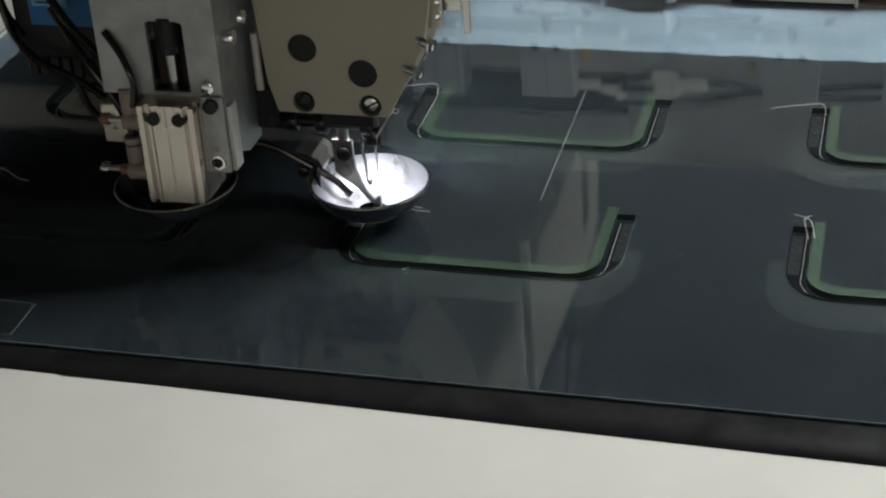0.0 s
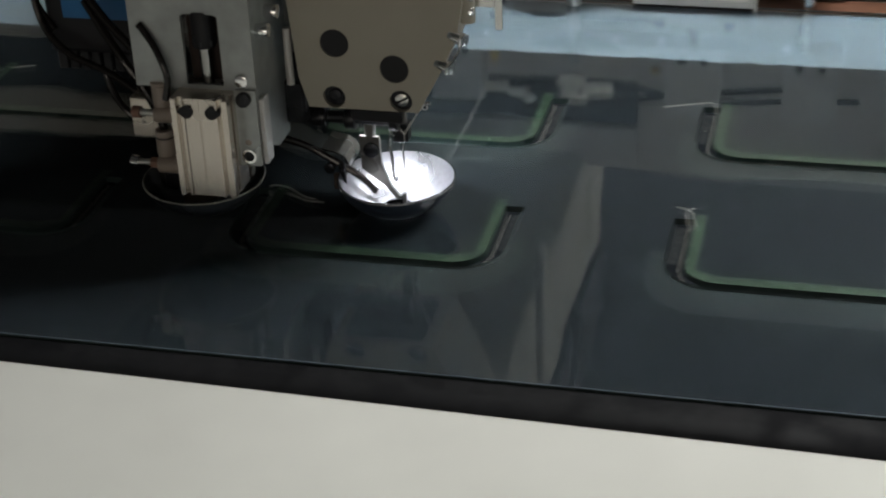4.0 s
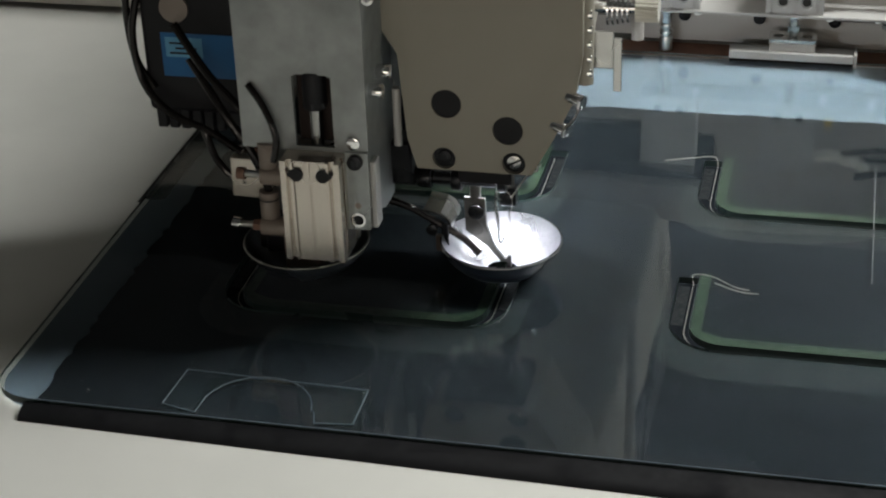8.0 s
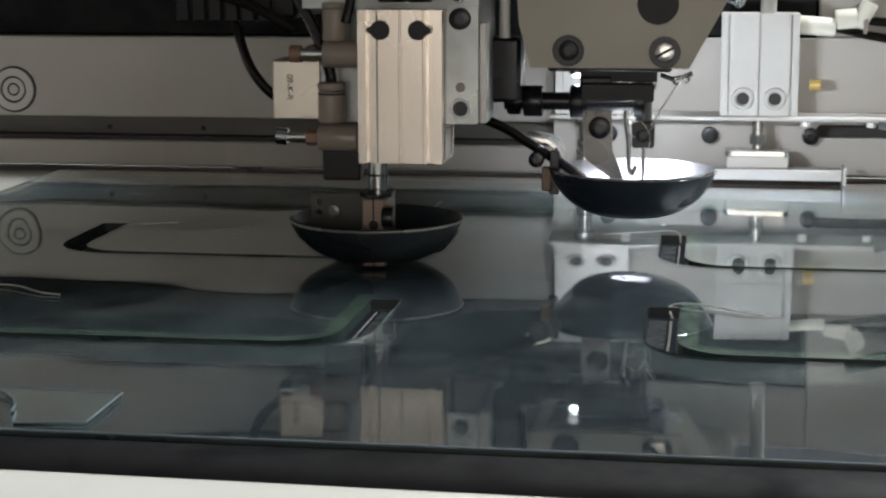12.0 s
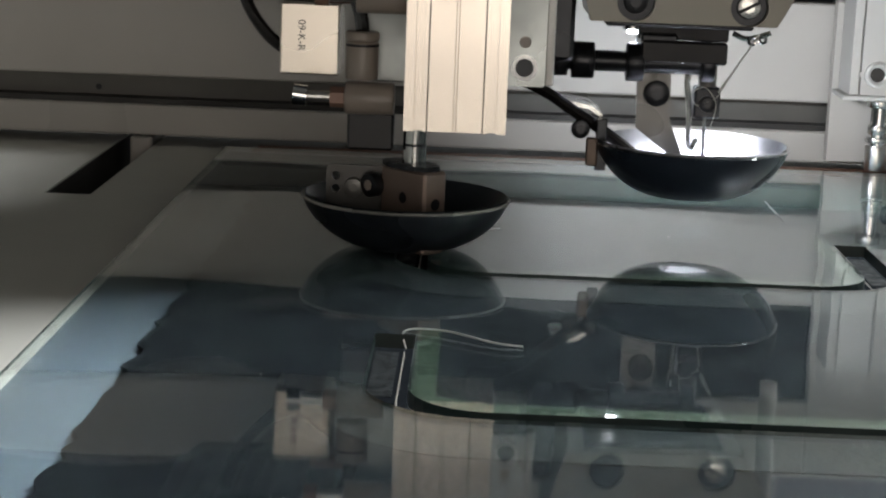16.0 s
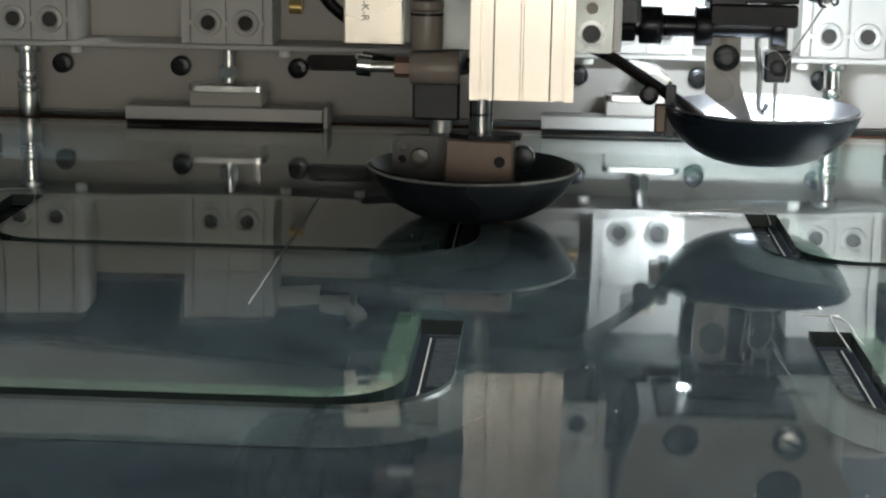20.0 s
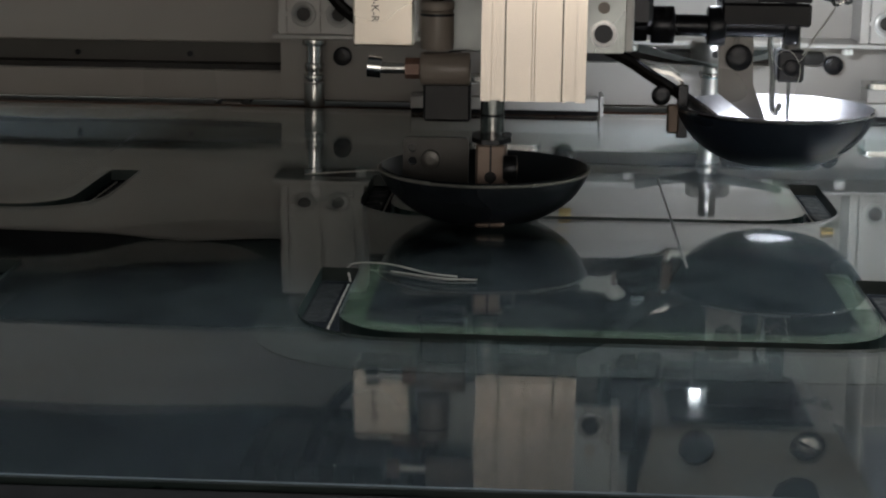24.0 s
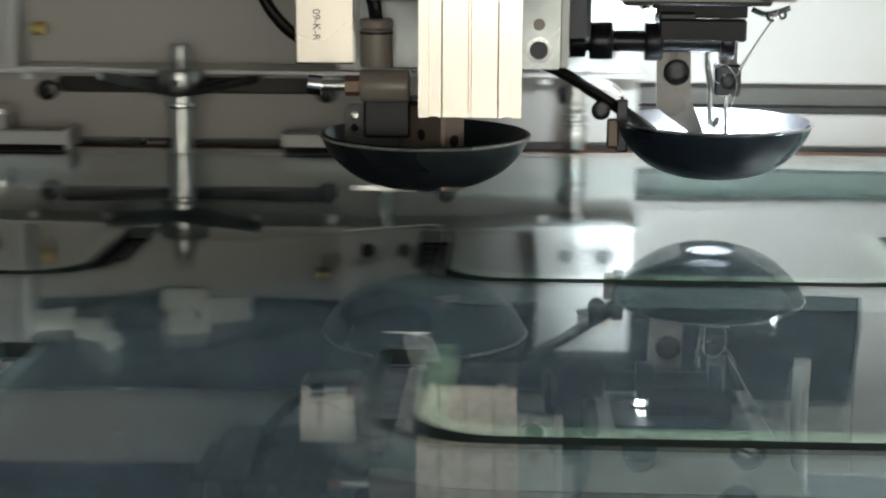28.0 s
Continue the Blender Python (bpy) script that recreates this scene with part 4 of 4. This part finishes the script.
for x in (-.305, .86):
    boxp("support_column", (x - .0065, x + .0065, .462, .495, -.048, .004), M_WHITE, beam, .001)
for x in (-.62, -.54, -.40, -.33):
    rodp("rail_screw", (x, .462, .033), (x, .4612, .033), .0018, M_BLACKM, beam)

# ---- room lamps ----
# unseen panels: first set from the shadows, second added to brighten the north wall
for x, y, e in ((1.25, .60, 57), (1.2, 1.95, 12)):
    l = thing("unseen_ceiling_light", "long white ceiling light panel, added out of view", "lamp", "ceiling lights")
    boxp("frame", (x - .62, x + .62, y - .17, y + .17, 1.955, 1.998), M_WHITE, l, .004)
    boxp("diffuser", (x - .60, x + .60, y - .15, y + .15, 1.950, 1.956), M_TUBE, l)
    ld = bpy.data.lights.new("unseen_ceiling_lamp", "AREA")
    ld.shape, ld.size, ld.size_y, ld.energy, ld.color = "RECTANGLE", 1.2, .3, e, (.965, .985, .965)
    new("unseen_ceiling_lamp", ld).location = (x, y, 1.94)


# ---- motions ----
TRAVEL = [
    (0, -0.2068, 0.0512),
    (0.5, -0.2063, 0.0777),
    (1, -0.2261, 0.1351),
    (1.5, -0.2939, 0.1332),
    (2, -0.3614, 0.1329),
    (2.5, -0.3844, 0.0751),
    (3, -0.3850, 0.0436),
    (3.5, -0.3846, 0.0444),
    (5.5, 0.1148, 0.1005),
    (6, 0.0681, 0.1343),
    (6.5, -0.0026, 0.1318),
    (7, -0.0647, 0.1127),
    (7.5, -0.0690, 0.0526),
    (8, -0.0669, 0.0420),
    (8.5, -0.0665, 0.0426),
    (8.6, -0.0895, 0.0120),
    (8.7, -0.1340, -0.0420),
    (8.8, -0.1670, -0.1240),
    (8.9, -0.1988, -0.1860),
    (9, -0.2036, -0.2081),
    (9.5, -0.2045, -0.2123),
    (10, -0.2047, -0.2079),
    (10.5, -0.2045, -0.1865),
    (11, -0.2019, -0.1557),
    (11.5, -0.1975, -0.1390),
    (11.8, -0.1843, -0.1258),
    (12, -0.1768, -0.1255),
    (12.4, -0.1533, -0.1232),
    (12.5, -0.1490, -0.1240),
    (14.5, -0.0380, -0.1040),
    (14.6, -0.0340, -0.1090),
    (15, -0.0183, -0.1350),
    (15.5, -0.0125, -0.1570),
    (16, -0.0040, -0.1787),
    (16.5, -0.0065, -0.1970),
    (17, -0.0047, -0.2131),
    (17.4, -0.0050, -0.2130),
    (17.5, -0.0075, -0.2130),
    (17.6, -0.0270, -0.2130),
    (17.7, -0.0660, -0.2130),
    (17.8, -0.1140, -0.2130),
    (17.9, -0.1630, -0.2130),
    (18, -0.2080, -0.2130),
    (18.1, -0.2570, -0.2130),
    (18.2, -0.3050, -0.2120),
    (18.3, -0.3510, -0.2120),
    (18.4, -0.3970, -0.2120),
    (18.5, -0.4400, -0.2120),
    (18.6, -0.4780, -0.2110),
    (18.7, -0.5060, -0.2110),
    (18.8, -0.5160, -0.2110),
    (19, -0.5168, -0.2103),
    (19.5, -0.5165, -0.2111),
    (20, -0.5164, -0.1980),
    (20.5, -0.5165, -0.1743),
    (21, -0.5151, -0.1511),
    (21.5, -0.5015, -0.1300),
    (22, -0.4764, -0.1216),
    (22.5, -0.4515, -0.1230),
    (24.5, -0.3446, -0.1246),
    (25, -0.3236, -0.1356),
    (25.5, -0.3181, -0.1602),
    (26, -0.3182, -0.1857),
    (26.5, -0.3184, -0.2111),
    (27, -0.3188, -0.2096),
    (27.2, -0.3190, -0.2100),
    (27.3, -0.3280, -0.2110),
    (27.4, -0.3620, -0.2120),
    (27.5, -0.4070, -0.2130),
    (27.6, -0.4500, -0.2140),
    (27.7, -0.4990, -0.2140),
    (27.8, -0.5480, -0.2140),
    (27.9, -0.5940, -0.2150),
    (28, -0.6330, -0.2150),
]


def motions():
    for ob in (tpl, car, kn, al, *clamps):
        walk(ob, [(t, pose(x, y, 0)) for t, x, y in TRAVEL])
    walk(beam, [(t, pose(0, y, 0)) for t, x, y in TRAVEL])
    # presser bowl: down while it sews, then lifted
    walk(pb, [(t, pose(0, 0, z)) for t, z in ((0, .0104), (8.5, .0104), (8.62, .0178), (8.75, .0246), (14.5, .0246), (22.5, .0246), (28, .0246))])
    # needle bar: stitches until the bowl lifts, then stands still
    seen = {0: .004, .1: .006, .2: 0, .3: -.024, 1: .004, 1.1: .004, 2: .004, 2.1: -.012, 3: -.014, 3.1: -.022, 5.6: .004, 6: .004, 6.1: -.008, 7: -.018, 7.1: 0, 8: .002}
    cycle = (.004, -.006, -.022, -.016, .001)
    stitches = [(k / 10, seen.get(k / 10, cycle[k % 5])) for k in range(0, 81)]
    walk(nb, [(t, pose(0, 0, z)) for t, z in stitches + [(8.2, 0), (8.75, 0), (28, 0)]])
    # side bowl: lifted, down, lifted, down, lifted
    walk(sb, [(t, pose(0, 0, z)) for t, z in ((0, .0340), (8.5, .0340), (9.05, .0300), (9.15, .024), (9.4, .0081), (16.9, .0081), (17.05, .010), (17.2, .0285), (18.85, .0285), (18.95, .018), (19.05, .0081), (26.75, .0081), (26.87, .018), (27.0, .0285), (28, .0285))])
    # the guide rod in the bracket's slot drops just after the bowl
    walk(top_rod, [(t, pose(0, 0, z)) for t, z in ((0, 0), (9.4, -.001), (9.5, -.006), (9.6, -.026), (16.9, -.026), (17.2, 0), (18.85, 0), (19.05, -.026), (26.75, -.026), (27, 0), (28, 0))])
    # the clamp block turns with the seam, and drops after the bowl at the second pocket
    turns = ((0, 85, 0), (11.1, 85, 0), (11.5, 45, 0), (11.9, 0, 0), (14.6, 0, 0), (15.0, -60, 0), (15.4, -115, 0), (15.8, -137, 0), (18.15, -137, 0), (18.3, -70, 0), (18.45, 0, 0), (18.7, 85, 0), (18.85, 85, 0), (18.95, 85, .010), (19.05, 85, .0204), (19.12, 85, .0204), (19.3, 85, .009), (19.45, 85, 0), (21.1, 85, 0), (21.5, 45, 0), (21.9, 0, 0), (24.6, 0, 0), (25.0, -60, 0), (25.4, -115, 0), (25.8, -137, 0), (28, -137, 0))
    walk(blk, [(t, pose(KX, KY, z, 0, 0, a)) for t, a, z in turns])


motions()
